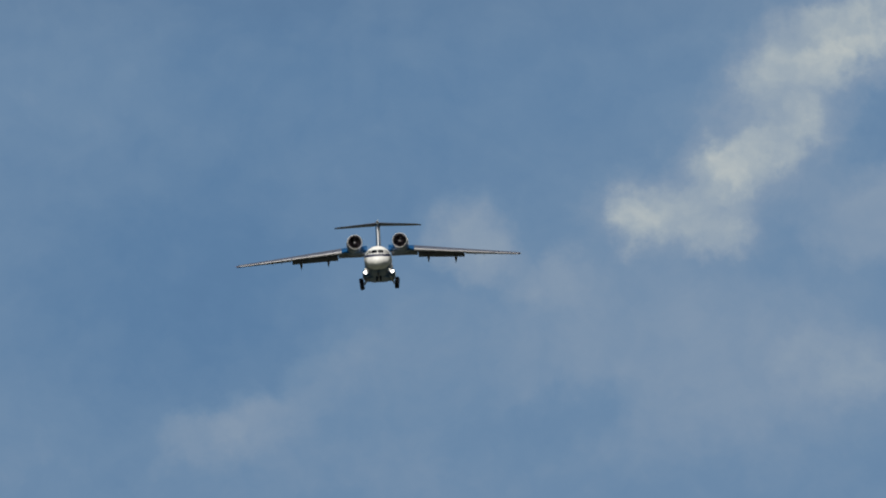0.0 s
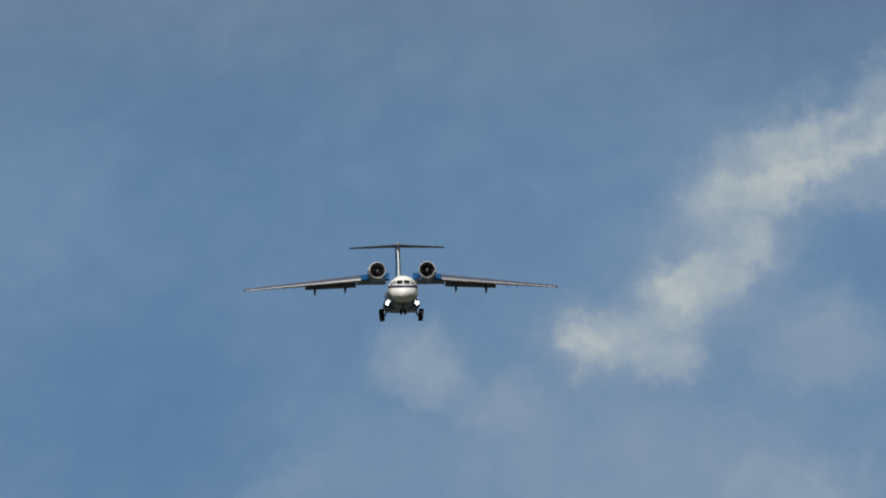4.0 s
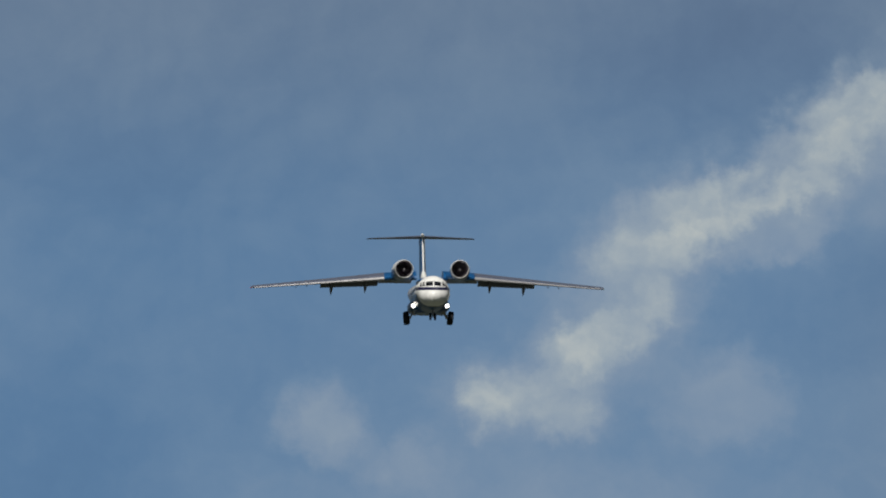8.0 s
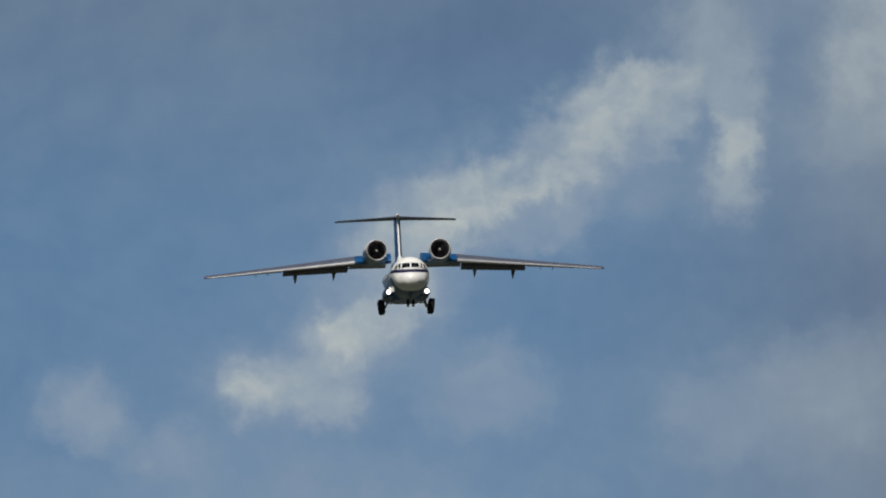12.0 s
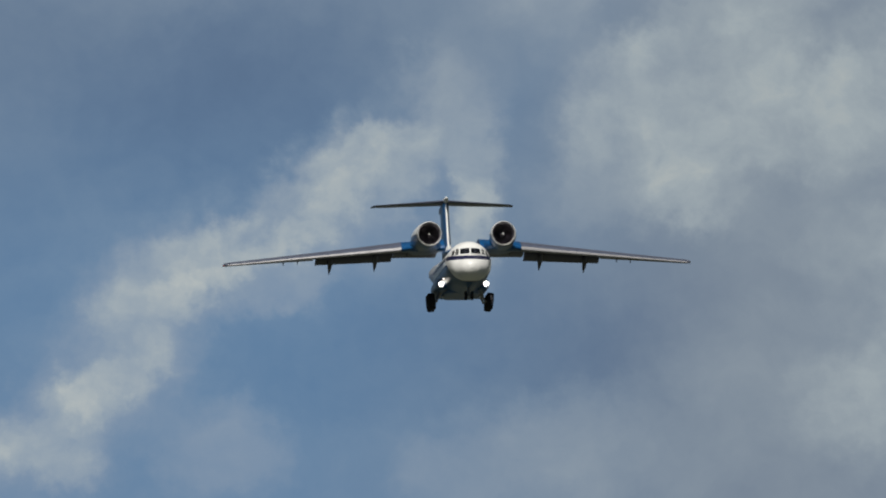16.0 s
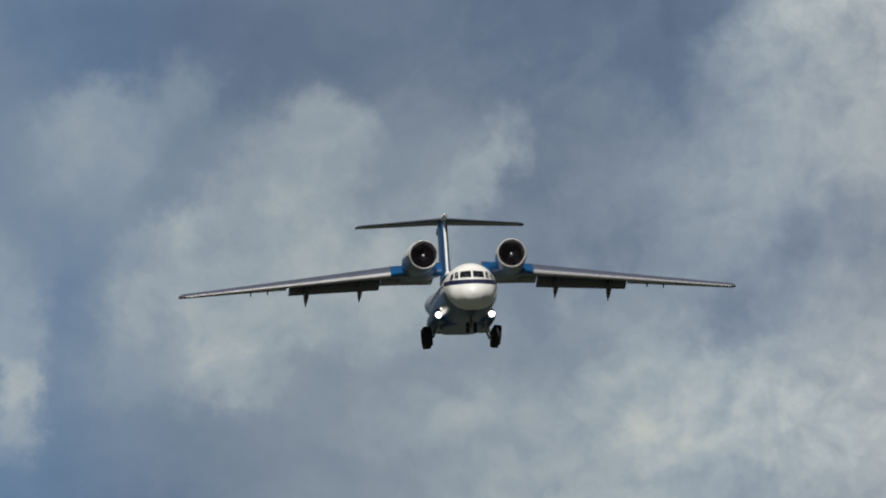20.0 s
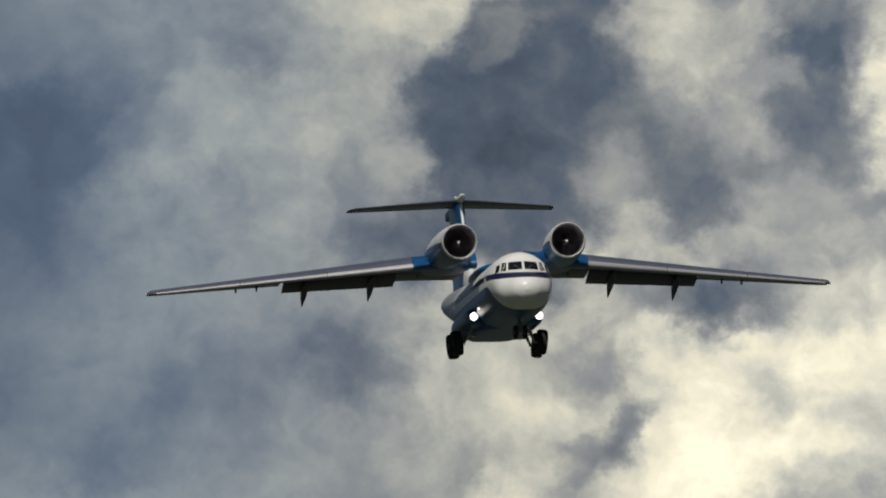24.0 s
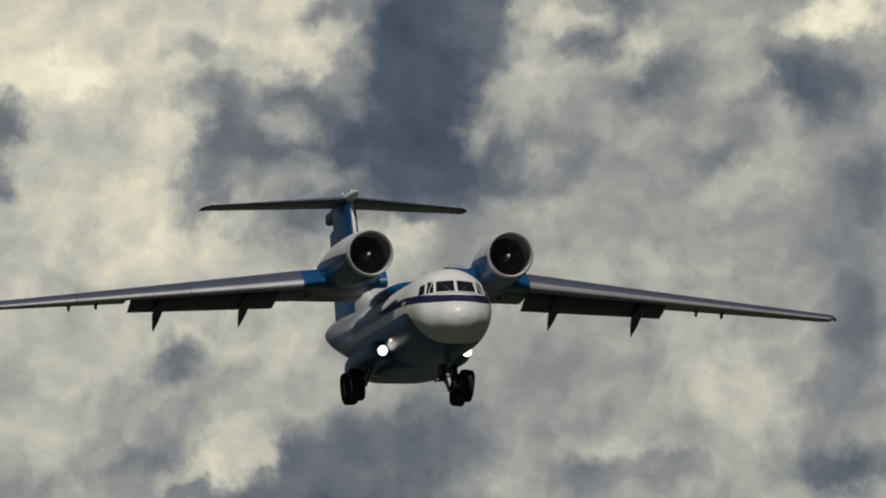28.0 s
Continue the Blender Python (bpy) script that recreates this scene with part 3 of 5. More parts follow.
CLOUDS_30 = [
    (4.932, -0.555, 0.115, 0.081, 0, 0.631, 0.82, 0.9), (0.571, 0.753, 0.103, 0.086, 0, 0.6, 0.92, 1), (1.483, 0.253, 0.126, 0.069, -50, 0.67, 0.92, 0.9), (3.521, -0.397, 0.069, 0.126, 0, 0.62, 0.82, 0.9),
    (4.041, -0.357, 0.126, 0.069, 0, 0.404, 0.92, 0.9), (4.049, -0.969, 0.126, 0.069, -20, 0.369, 1, 0.9), (4.729, -0.729, 0.126, 0.069, -50, 0.52, 0.82, 0.9), (5.259, -0.329, 0.126, 0.069, 0, 0.45, 0.92, 0.9),
    (5.272, -0.222, 0.126, 0.069, 0, 0.439, 0.82, 0.9), (5.182, -0.342, 0.126, 0.069, -30, 0.631, 0.72, 0.9), (5.412, -0.872, 0.126, 0.069, -20, 0.631, 0.82, 0.9), (4.632, -0.162, 0.126, 0.069, 0, 0.747, 0.82, 0.9),
]
CLOUDS_31 = [
    (4.812, -0.302, 0.126, 0.069, 0, 0.585, 0.72, 0.9), (5.364, -1.017, 0.126, 0.069, -50, 0.439, 0.97, 0.9), (5.234, -0.827, 0.126, 0.069, 0, 0.84, 0.82, 0.9), (5.353, -0.950, 0.126, 0.069, -40, 0.439, 0.92, 0.9),
    (4.843, -0.500, 0.069, 0.126, 0, 0.817, 0.82, 0.9), (5.346, -0.883, 0.126, 0.069, -30, 0.45, 0.92, 0.9), (6.116, -1.043, 0.126, 0.069, 0, 0.439, 0.92, 0.9), (6.206, -1.143, 0.126, 0.069, 0, 0.701, 0.82, 0.9),
    (1.021, 0.633, 0.103, 0.081, -30, 0.71, 0.92, 0.9), (2.286, -0.185, 0.103, 0.081, 0, 0.631, 0.72, 1), (4.045, -0.294, 0.103, 0.081, 0, 0.392, 0.82, 0.9), (4.082, -0.145, 0.103, 0.081, 0, 0.334, 0.92, 0.9),
]
CLOUDS_32 = [
    (4.010, -0.864, 0.103, 0.081, -50, 0.416, 0.92, 0.9), (4.564, -0.487, 0.103, 0.081, 0, 0.817, 0.92, 0.9), (6.266, -0.873, 0.103, 0.081, 0, 0.77, 0.82, 0.9), (1.401, 0.413, 0.138, 0.057, -20, 0.57, 0.72, 1),
    (2.138, 0.265, 0.115, 0.069, 0, 0.631, 0.82, 0.9), (2.596, -0.155, 0.069, 0.115, 30, 0.631, 0.72, 1), (2.366, -0.055, 0.069, 0.115, 40, 0.545, 0.72, 1), (2.706, 0.135, 0.069, 0.115, 0, 0.62, 0.72, 1),
    (3.077, -0.224, 0.115, 0.069, 0, 0.631, 0.72, 1), (2.821, -0.577, 0.115, 0.069, 0, 0.537, 0.82, 1), (4.195, -0.534, 0.115, 0.069, 0, 0.631, 0.72, 0.9), (4.762, -0.705, 0.115, 0.069, 0, 0.747, 0.82, 0.9),
]
CLOUDS_33 = [
    (4.132, -0.455, 0.115, 0.069, 0, 0.631, 0.72, 1), (5.069, -1.069, 0.138, 0.057, 0, 0.933, 1, 0.8), (5.312, -0.372, 0.172, 0.046, -20, 0.863, 0.92, 0.9), (6.456, -1.183, 0.138, 0.057, 0, 0.91, 1, 0.8),
    (5.996, -0.363, 0.115, 0.069, 0, 0.439, 0.82, 0.9), (1.111, 0.473, 0.081, 0.092, 0, 0.65, 0.72, 0.9), (1.703, 0.343, 0.092, 0.081, -30, 0.62, 0.82, 1), (1.658, 0.045, 0.092, 0.081, 0, 0.58, 0.82, 1),
    (2.846, 0.355, 0.092, 0.081, 0, 0.689, 0.82, 1), (1.676, -0.005, 0.081, 0.092, 0, 0.57, 0.72, 1), (4.102, -0.625, 0.081, 0.092, 0, 0.631, 0.82, 0.9), (4.332, -0.415, 0.092, 0.081, -40, 0.45, 0.82, 0.9),
]
CLOUDS_34 = [
    (4.282, -0.125, 0.092, 0.081, 0, 0.678, 0.72, 0.9), (3.852, 0.105, 0.126, 0.057, 0, 0.543, 0.82, 0.9), (5.206, -0.373, 0.126, 0.057, 0, 0.462, 0.92, 0.9), (0.576, 0.776, 0.103, 0.069, 0, 0.585, 0.72, 1),
    (1.593, 0.163, 0.103, 0.069, 0, 0.65, 0.82, 0.9), (2.056, -0.155, 0.103, 0.069, 0, 0.523, 0.72, 1), (3.751, 0.063, 0.103, 0.069, 0, 0.759, 0.82, 0.9), (4.145, -0.385, 0.103, 0.069, 0, 0.45, 0.82, 0.9),
    (4.065, -0.595, 0.103, 0.069, 0, 0.701, 0.82, 0.9), (4.262, -0.705, 0.069, 0.103, 0, 0.462, 0.82, 0.9), (4.172, -0.005, 0.069, 0.103, 0, 0.654, 0.62, 0.9), (4.222, -0.515, 0.103, 0.069, 0, 0.392, 0.82, 0.9),
]
CLOUDS_35 = [
    (4.090, -0.744, 0.069, 0.103, 0, 0.439, 0.82, 0.9), (4.169, -0.959, 0.103, 0.069, 0, 0.747, 0.92, 0.9), (4.159, -0.779, 0.069, 0.103, 0, 0.439, 0.82, 0.9), (5.259, -0.549, 0.103, 0.069, 0, 0.439, 0.97, 0.9),
    (4.492, -0.452, 0.103, 0.069, 0, 0.77, 0.72, 0.9), (5.264, -0.997, 0.103, 0.069, -30, 0.863, 0.82, 0.9), (5.404, -0.417, 0.103, 0.069, -40, 0.77, 0.82, 0.9), (4.694, -0.927, 0.103, 0.069, 0, 0.817, 0.82, 0.9),
    (4.394, -0.807, 0.103, 0.069, -20, 0.462, 0.92, 0.9), (5.263, -0.410, 0.103, 0.069, 0, 0.508, 0.82, 0.9), (5.916, -1.073, 0.103, 0.069, 0, 0.724, 0.82, 0.9), (6.156, -0.983, 0.103, 0.069, 0, 0.654, 0.72, 0.9),
]
CLOUDS_36 = [
    (6.036, -0.623, 0.103, 0.069, 0, 0.608, 0.72, 0.9), (1.236, 0.403, 0.109, 0.063, -20, 0.72, 0.97, 0.9), (0.931, 0.683, 0.092, 0.069, -20, 0.64, 0.82, 0.9), (1.001, 0.733, 0.092, 0.069, 0, 0.655, 0.82, 0.9),
    (1.271, 0.333, 0.092, 0.069, -20, 0.7, 0.87, 0.9), (1.541, 0.183, 0.092, 0.069, -40, 0.7, 0.92, 0.9), (1.523, 0.203, 0.092, 0.069, 0, 0.665, 0.82, 0.9), (3.535, -0.654, 0.092, 0.069, 0, 0.747, 0.82, 0.9),
    (3.705, -0.644, 0.046, 0.138, 30, 0.508, 0.72, 0.9), (4.035, -0.465, 0.092, 0.069, 0, 0.543, 0.62, 1), (3.255, -0.585, 0.092, 0.069, 0, 0.462, 0.72, 1), (4.332, -0.145, 0.069, 0.092, 0, 0.596, 0.72, 0.9),
]
CLOUDS_37 = [
    (5.472, -0.962, 0.092, 0.069, 0, 0.439, 0.82, 0.9), (5.484, -0.897, 0.138, 0.046, 0, 0.724, 0.72, 0.9), (4.434, -0.517, 0.092, 0.069, 0, 0.747, 0.82, 0.9), (5.856, -1.023, 0.092, 0.069, 0, 0.631, 0.82, 0.9),
    (6.006, -1.143, 0.092, 0.069, -20, 0.45, 0.97, 0.9), (5.956, -1.173, 0.138, 0.046, 0, 0.794, 0.92, 0.9), (6.086, -1.123, 0.092, 0.069, -30, 0.817, 0.92, 0.9), (0.861, 0.713, 0.069, 0.086, 0, 0.7, 0.87, 0.9),
    (1.491, 0.263, 0.103, 0.057, -40, 0.71, 0.92, 0.9), (4.379, -0.849, 0.103, 0.057, -20, 0.427, 0.97, 0.9), (5.094, -0.997, 0.103, 0.057, -30, 0.701, 0.72, 0.9), (5.614, -0.497, 0.103, 0.057, -30, 0.631, 0.72, 0.9),
]
CLOUDS_38 = [
    (5.184, -0.317, 0.103, 0.057, -40, 0.532, 0.92, 0.9), (5.442, -0.890, 0.103, 0.057, 0, 0.485, 0.82, 0.9), (5.424, -0.927, 0.126, 0.046, 10, 0.439, 0.92, 0.9), (5.194, -0.227, 0.126, 0.046, -20, 0.77, 0.82, 0.9),
    (2.008, 0.135, 0.081, 0.069, 0, 0.61, 0.62, 1), (4.552, -0.215, 0.069, 0.081, 0, 0.817, 0.92, 0.9), (4.949, -0.999, 0.081, 0.069, 0, 0.416, 0.92, 0.9), (4.599, -0.889, 0.081, 0.069, 0, 0.508, 0.72, 0.9),
    (4.759, -0.559, 0.069, 0.081, 0, 0.747, 0.82, 0.9), (6.336, -0.973, 0.069, 0.081, 0, 0.678, 0.82, 0.9), (1.191, 0.363, 0.092, 0.057, 0, 0.66, 0.72, 0.9), (4.071, -0.567, 0.092, 0.057, 0, 0.678, 0.82, 0.9),
]
CLOUDS_39 = [
    (3.895, 0.086, 0.092, 0.057, -30, 0.485, 0.92, 0.9), (1.076, 0.593, 0.081, 0.063, -40, 0.7, 0.92, 0.9), (1.613, 0.243, 0.069, 0.069, 0, 0.63, 0.72, 0.9), (2.206, -0.045, 0.069, 0.069, 0, 0.653, 0.72, 1),
    (4.415, -0.534, 0.069, 0.069, 0, 0.84, 0.92, 0.9), (4.929, -0.889, 0.069, 0.069, 0, 0.439, 0.82, 0.9), (6.286, -1.083, 0.069, 0.069, 0, 0.678, 0.82, 0.9), (1.341, 0.363, 0.103, 0.046, -20, 0.71, 0.97, 0.9),
    (1.421, 0.323, 0.103, 0.046, -20, 0.71, 0.97, 0.9), (4.279, -0.869, 0.103, 0.046, 0, 0.485, 0.82, 0.9), (5.294, -0.277, 0.103, 0.046, -20, 0.543, 0.82, 0.9), (5.562, -1.170, 0.103, 0.046, -20, 0.462, 0.82, 0.9),
]
CLOUDS_40 = [
    (6.136, -0.373, 0.103, 0.046, 0, 0.508, 0.82, 0.9), (1.656, 0.075, 0.057, 0.081, 0, 0.59, 0.72, 1), (5.582, -1.050, 0.057, 0.081, 0, 0.608, 0.62, 0.9), (5.883, -1.200, 0.057, 0.081, 0, 0.678, 0.72, 0.9),
    (5.306, -1.023, 0.092, 0.046, 0, 0.631, 0.92, 0.9), (1.141, 0.563, 0.057, 0.069, 0, 0.68, 0.82, 0.9), (1.191, 0.453, 0.069, 0.057, 0, 0.67, 0.82, 0.9), (3.931, 0.053, 0.069, 0.057, -30, 0.508, 1, 0.9),
    (4.442, -0.465, 0.069, 0.057, 0, 0.863, 0.92, 0.9), (5.464, -0.987, 0.069, 0.057, 0, 0.654, 0.82, 0.9), (5.434, -0.687, 0.069, 0.057, 0, 0.817, 0.82, 0.9), (5.853, -1.020, 0.057, 0.069, 0, 0.654, 0.82, 0.9),
]
CLOUDS_41 = [
    (5.796, -0.963, 0.057, 0.069, 0, 0.654, 0.82, 0.9), (5.926, -0.923, 0.069, 0.057, 0, 0.678, 0.72, 0.9), (3.722, -0.635, 0.081, 0.046, -50, 0.52, 0.82, 0.9), (5.332, -1.100, 0.081, 0.046, 0, 0.585, 0.92, 0.9),
    (3.949, -0.959, 0.057, 0.057, 0, 0.485, 0.72, 0.9), (3.855, 0.145, 0.069, 0.046, -30, 0.508, 0.82, 0.9), (4.295, 0.155, 0.069, 0.046, 0, 0.701, 0.72, 0.9), (1.733, 0.273, 0.046, 0.063, 0, 0.685, 0.82, 0.9),
    (6.092, -1.230, 0.057, 0.046, 0, 0.77, 0.92, 0.9),
]
CLOUDS = (CLOUDS_01, CLOUDS_02, CLOUDS_03, CLOUDS_04, CLOUDS_05, CLOUDS_06, CLOUDS_07, CLOUDS_08, CLOUDS_09, CLOUDS_10, CLOUDS_11, CLOUDS_12, CLOUDS_13, CLOUDS_14, CLOUDS_15, CLOUDS_16, CLOUDS_17, CLOUDS_18, CLOUDS_19, CLOUDS_20, CLOUDS_21, CLOUDS_22, CLOUDS_23, CLOUDS_24, CLOUDS_25, CLOUDS_26, CLOUDS_27, CLOUDS_28, CLOUDS_29, CLOUDS_30, CLOUDS_31, CLOUDS_32, CLOUDS_33, CLOUDS_34, CLOUDS_35, CLOUDS_36, CLOUDS_37, CLOUDS_38, CLOUDS_39, CLOUDS_40, CLOUDS_41)

build_sky()

# ---------------------------------------------------------------- materials
def material(name):
    m = bpy.data.materials.new(name)
    m.use_nodes = True
    n = Nodes(m.node_tree)
    b = n.put("BsdfPrincipled")
    n.put("OutputMaterial", {"Surface": b.outputs[0]})
    return m, n, b


def wire(n, b, colour, rough=0.4, metal=0.0, bump=0.0, bump_scale=6.0, coat=0.0):
    """Grime and wear at two sizes over a base colour; relief from a fine noise."""
    at = n.put("TexCoord").outputs["Object"]
    big = n.noise(at, 0.9, 4, 0.6).outputs["Fac"]
    small = n.noise(at, 14.0, 5, 0.6).outputs["Fac"]
    dirt = n.math("ADD", n.step(big, 0.45, 0.75, 0.0, 0.16), n.step(small, 0.5, 0.8, 0.0, 0.12))
    col = n.mix(dirt, colour, (0.045, 0.045, 0.05, 1))
    n.tree.links.new(col, b.inputs["Base Color"])
    r = n.math("MULTIPLY_ADD", small, 0.2, rough - 0.1)
    n.tree.links.new(r, b.inputs["Roughness"])
    b.inputs["Metallic"].default_value = metal
    b.inputs["Specular IOR Level"].default_value = 0.35
    b.inputs["Coat Weight"].default_value = coat
    if bump:
        h = n.put("Bump", {"Strength": bump, "Distance": 0.02, "Height": n.noise(at, bump_scale, 3, 0.5).outputs["Fac"]})
        n.tree.links.new(h.outputs[0], b.inputs["Normal"])


def paint(name, colour, rough=0.38, metal=0.0, bump=0.05, coat=0.0):
    m, n, b = material(name)
    wire(n, b, (*colour, 1), rough, metal, bump, 5.0, coat)
    return m


WHITE, NAVY, BLUE, GREY = (0.74, 0.75, 0.74, 1), (0.012, 0.014, 0.05, 1), (0.006, 0.070, 0.20, 1), (0.105, 0.115, 0.155, 1)


def seams(n, at, pitch, axis):
    """Thin joints between skin panels along one axis: 1 on the joint."""
    c = n.put("SeparateXYZ", {0: at}).outputs[axis]
    f = n.math("PINGPONG", c, pitch / 2)
    return n.step(f, 0.012, 0.0)


def fuselage_paint():
    m, n, b = material("white and blue fuselage paint")
    at = n.put("TexCoord").outputs["Object"]
    c = n.put("SeparateXYZ", {0: at})
    y, z = c.outputs[1], c.outputs[2]
    edge = n.step(y, -8.9, -7.0, -1.36, -0.10)
    low = n.math("LESS_THAN", z, edge)
    trim = n.math("LESS_THAN", n.math("ABSOLUTE", n.math("SUBTRACT", z, edge)), 0.045)
    mid = n.put("MapRange", {0: y, 1: -9.25, 2: -4.1, 3: 0.26, 4: 0.46}).outputs[0]
    band = n.math("LESS_THAN", n.math("ABSOLUTE", n.math("SUBTRACT", z, mid)), 0.14)
    col = n.mix(low, WHITE, BLUE)
    col = n.mix(n.math("MAXIMUM", trim, band), col, NAVY)
    # streaked grey on the after body: exhaust soot, deepened to paint in the wing's shade
    streak = n.noise(n.vector("MULTIPLY", at, (1.0, 0.22, 1.6)), 1.6, 5, 0.6).outputs["Fac"]
    dull_grey = n.math("MULTIPLY", n.step(y, 2.0, 5.5), n.step(streak, 0.2, 0.7, 0.58, 0.92))
    col = n.mix(dull_grey, col, (0.15, 0.15, 0.165, 1))
    joint = n.math("MAXIMUM", seams(n, at, 1.9, 1), seams(n, at, 0.9, 2))
    col = n.mix(n.math("MULTIPLY", joint, 0.2), col, (0.05, 0.05, 0.055, 1))
    wire(n, b, col, 0.36, 0.0, 0.05, 4.0, 0.08)
    return m


def nacelle_paint():
    m, n, b = material("white and blue nacelle paint")
    at = n.put("TexCoord").outputs["Object"]
    c = n.put("SeparateXYZ", {0: at})
    y, z = c.outputs[1], c.outputs[2]
    line = n.put("MapRange", {0: y, 1: -5.3, 2: 2.0, 3: 2.16, 4: 2.46}).outputs[0]
    low = n.math("LESS_THAN", z, line)
    lip = n.math("LESS_THAN", y, -5.45)
    col = n.mix(low, WHITE, BLUE)
    col = n.mix(n.math("LESS_THAN", n.math("ABSOLUTE", n.math("SUBTRACT", z, line)), 0.06), col, NAVY)
    col = n.mix(lip, col, (0.45, 0.46, 0.47, 1))
    joint = seams(n, at, 1.3, 1)
    col = n.mix(n.math("MULTIPLY", joint, 0.4), col, (0.05, 0.05, 0.055, 1))
    wire(n, b, col, 0.34, 0.0, 0.04, 4.0, 0.2)
    return m


def wing_paint():
    m, n, b = material("grey wing paint")
    at = n.put("TexCoord").outputs["Object"]
    x = n.math("ABSOLUTE", n.put("SeparateXYZ", {0: at}).outputs[0])
    col = n.mix(n.math("LESS_THAN", x, 4.05), GREY, BLUE)
    joint = n.math("MAXIMUM", seams(n, at, 1.6, 0), seams(n, at, 1.1, 1))
    col = n.mix(n.math("MULTIPLY", joint, 0.4), col, (0.05, 0.05, 0.055, 1))
    wire(n, b, col, 0.36, 0.15, 0.05, 3.0, 0.1)
    return m


def fin_paint():
    m, n, b = material("blue fin paint")
    at = n.put("TexCoord").outputs["Object"]
    c = n.put("SeparateXYZ", {0: at})
    front = n.math("SUBTRACT", c.outputs[1], n.math("MULTIPLY_ADD", c.outputs[2], 0.547, 8.99))
    col = n.mix(n.step(front, 0.02, 0.06), WHITE, BLUE)
    joint = n.math("MAXIMUM", seams(n, at, 1.2, 2), seams(n, at, 1.3, 1))
    col = n.mix(n.math("MULTIPLY", joint, 0.35), col, (0.05, 0.05, 0.055, 1))
    wire(n, b, col, 0.36, 0.0, 0.04, 4.0, 0.1)
    return m


def glass(name):
    m, n, b = material(name)
    b.inputs["Base Color"].default_value = (0.012, 0.014, 0.018, 1)
    b.inputs["Roughness"].default_value = 0.06
    b.inputs["IOR"].default_value = 1.5
    return m


def glow(name, colour, strength):
    m, n, b = material(name)
    b.inputs["Base Color"].default_value = (0.6, 0.6, 0.6, 1)
    b.inputs["Emission Color"].default_value = (*colour, 1)
    b.inputs["Emission Strength"].default_value = strength
    return m


MAT = {
    "fuselage": fuselage_paint(), "nacelle": nacelle_paint(), "wing": wing_paint(), "fin": fin_paint(),
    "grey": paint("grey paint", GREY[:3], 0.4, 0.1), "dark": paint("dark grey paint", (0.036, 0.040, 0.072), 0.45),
    "white": paint("white paint", WHITE[:3], 0.35), "blue": paint("blue paint", BLUE[:3], 0.36, 0, 0.04, 0.05),
    "navy": paint("navy paint", NAVY[:3], 0.35), "metal": paint("polished metal", (0.62, 0.62, 0.62), 0.25, 0.9), "lip": paint("pale brushed metal", (0.72, 0.72, 0.72), 0.38, 0.35),
    "steel": paint("grimy steel", (0.42, 0.41, 0.40), 0.35, 0.6), "spinner": paint("pale glossy paint", (0.85, 0.85, 0.83), 0.2),
    "slat": paint("slat metal with painted highlight", (0.36, 0.36, 0.38), 0.48, 0.25),
    "slate": paint("slate grey paint", (0.085, 0.10, 0.145), 0.34),
    "dull_grey": paint("sooty duct lining", (0.30, 0.275, 0.32), 0.4),
    "fan": paint("titanium fan", (0.30, 0.27, 0.31), 0.35, 0.5), "tyre": paint("black rubber", (0.010, 0.010, 0.014), 0.8, 0, 0.2),
    "glass": glass("dark cockpit glass"), "lamp": glow("lit lamp", (1.0, 0.95, 0.86), 4.5),
    "small_lamp": glow("small lit lamp", (1.0, 0.90, 0.75), 1.8), "red": paint("red lens", (0.55, 0.03, 0.02), 0.2),
    "green": paint("green lens", (0.02, 0.2, 0.08), 0.2),
}

# ---------------------------------------------------------------- ground
def grass():
    m, n, b = material("airfield grass")
    at = n.put("TexCoord").outputs["Object"]
    big = n.noise(at, 0.01, 5, 0.6).outputs["Fac"]
    small = n.noise(at, 1.5, 5, 0.6).outputs["Fac"]
    col = n.mix(n.step(big, 0.35, 0.65), (0.030, 0.040, 0.022, 1), (0.047, 0.048, 0.034, 1))
    col = n.mix(n.step(small, 0.4, 0.8, 0, 0.5), col, (0.04, 0.05, 0.024, 1))
    n.tree.links.new(col, b.inputs["Base Color"])
    b.inputs["Roughness"].default_value = 0.9
    return m


def ground_sheet():
    bm = bmesh.new()
    bmesh.ops.create_grid(bm, x_segments=40, y_segments=40, size=4800)
    for v in bm.verts:
        v.co.z = 0.35 * noise.noise(v.co * 0.002)
    me = bpy.data.meshes.new("ground")
    bm.to_mesh(me)
    bm.free()
    me.materials.append(grass())
    tagged(new("ground", me), "flat airfield grass, mown and patchy green", "ground", kind="structure")


ground_sheet()

# ---------------------------------------------------------------- aeroplane
# Body axes: x towards its left wing, y aft, z up; the origin lies on the cabin's axis under the wing.
aeroplane = new("aeroplane")
tagged(aeroplane, "white and blue twin-jet transport aeroplane, gear and flaps down, in flight", "aeroplane")


def part(name, mesh, mats, parent, label="", sharp=35):
    """Links a mesh (a bmesh, or lists of points and faces) as one object under its thing or part."""
    me = bpy.data.meshes.new(name)
    if isinstance(mesh, bmesh.types.BMesh):
        mesh.to_mesh(me)
        mesh.free()
    else:
        me.from_pydata(mesh[0], [], mesh[1])
    bm = bmesh.new()
    bm.from_mesh(me)
    bmesh.ops.recalc_face_normals(bm, faces=bm.faces)
    bm.to_mesh(me)
    bm.free()
    for m in mats if isinstance(mats, (list, tuple)) else [mats]:
        me.materials.append(m)
    me.shade_smooth()
    me.set_sharp_from_angle(angle=radians(sharp))
    ob = new(name, me)
    ob.parent = parent
    return tagged(ob, label)


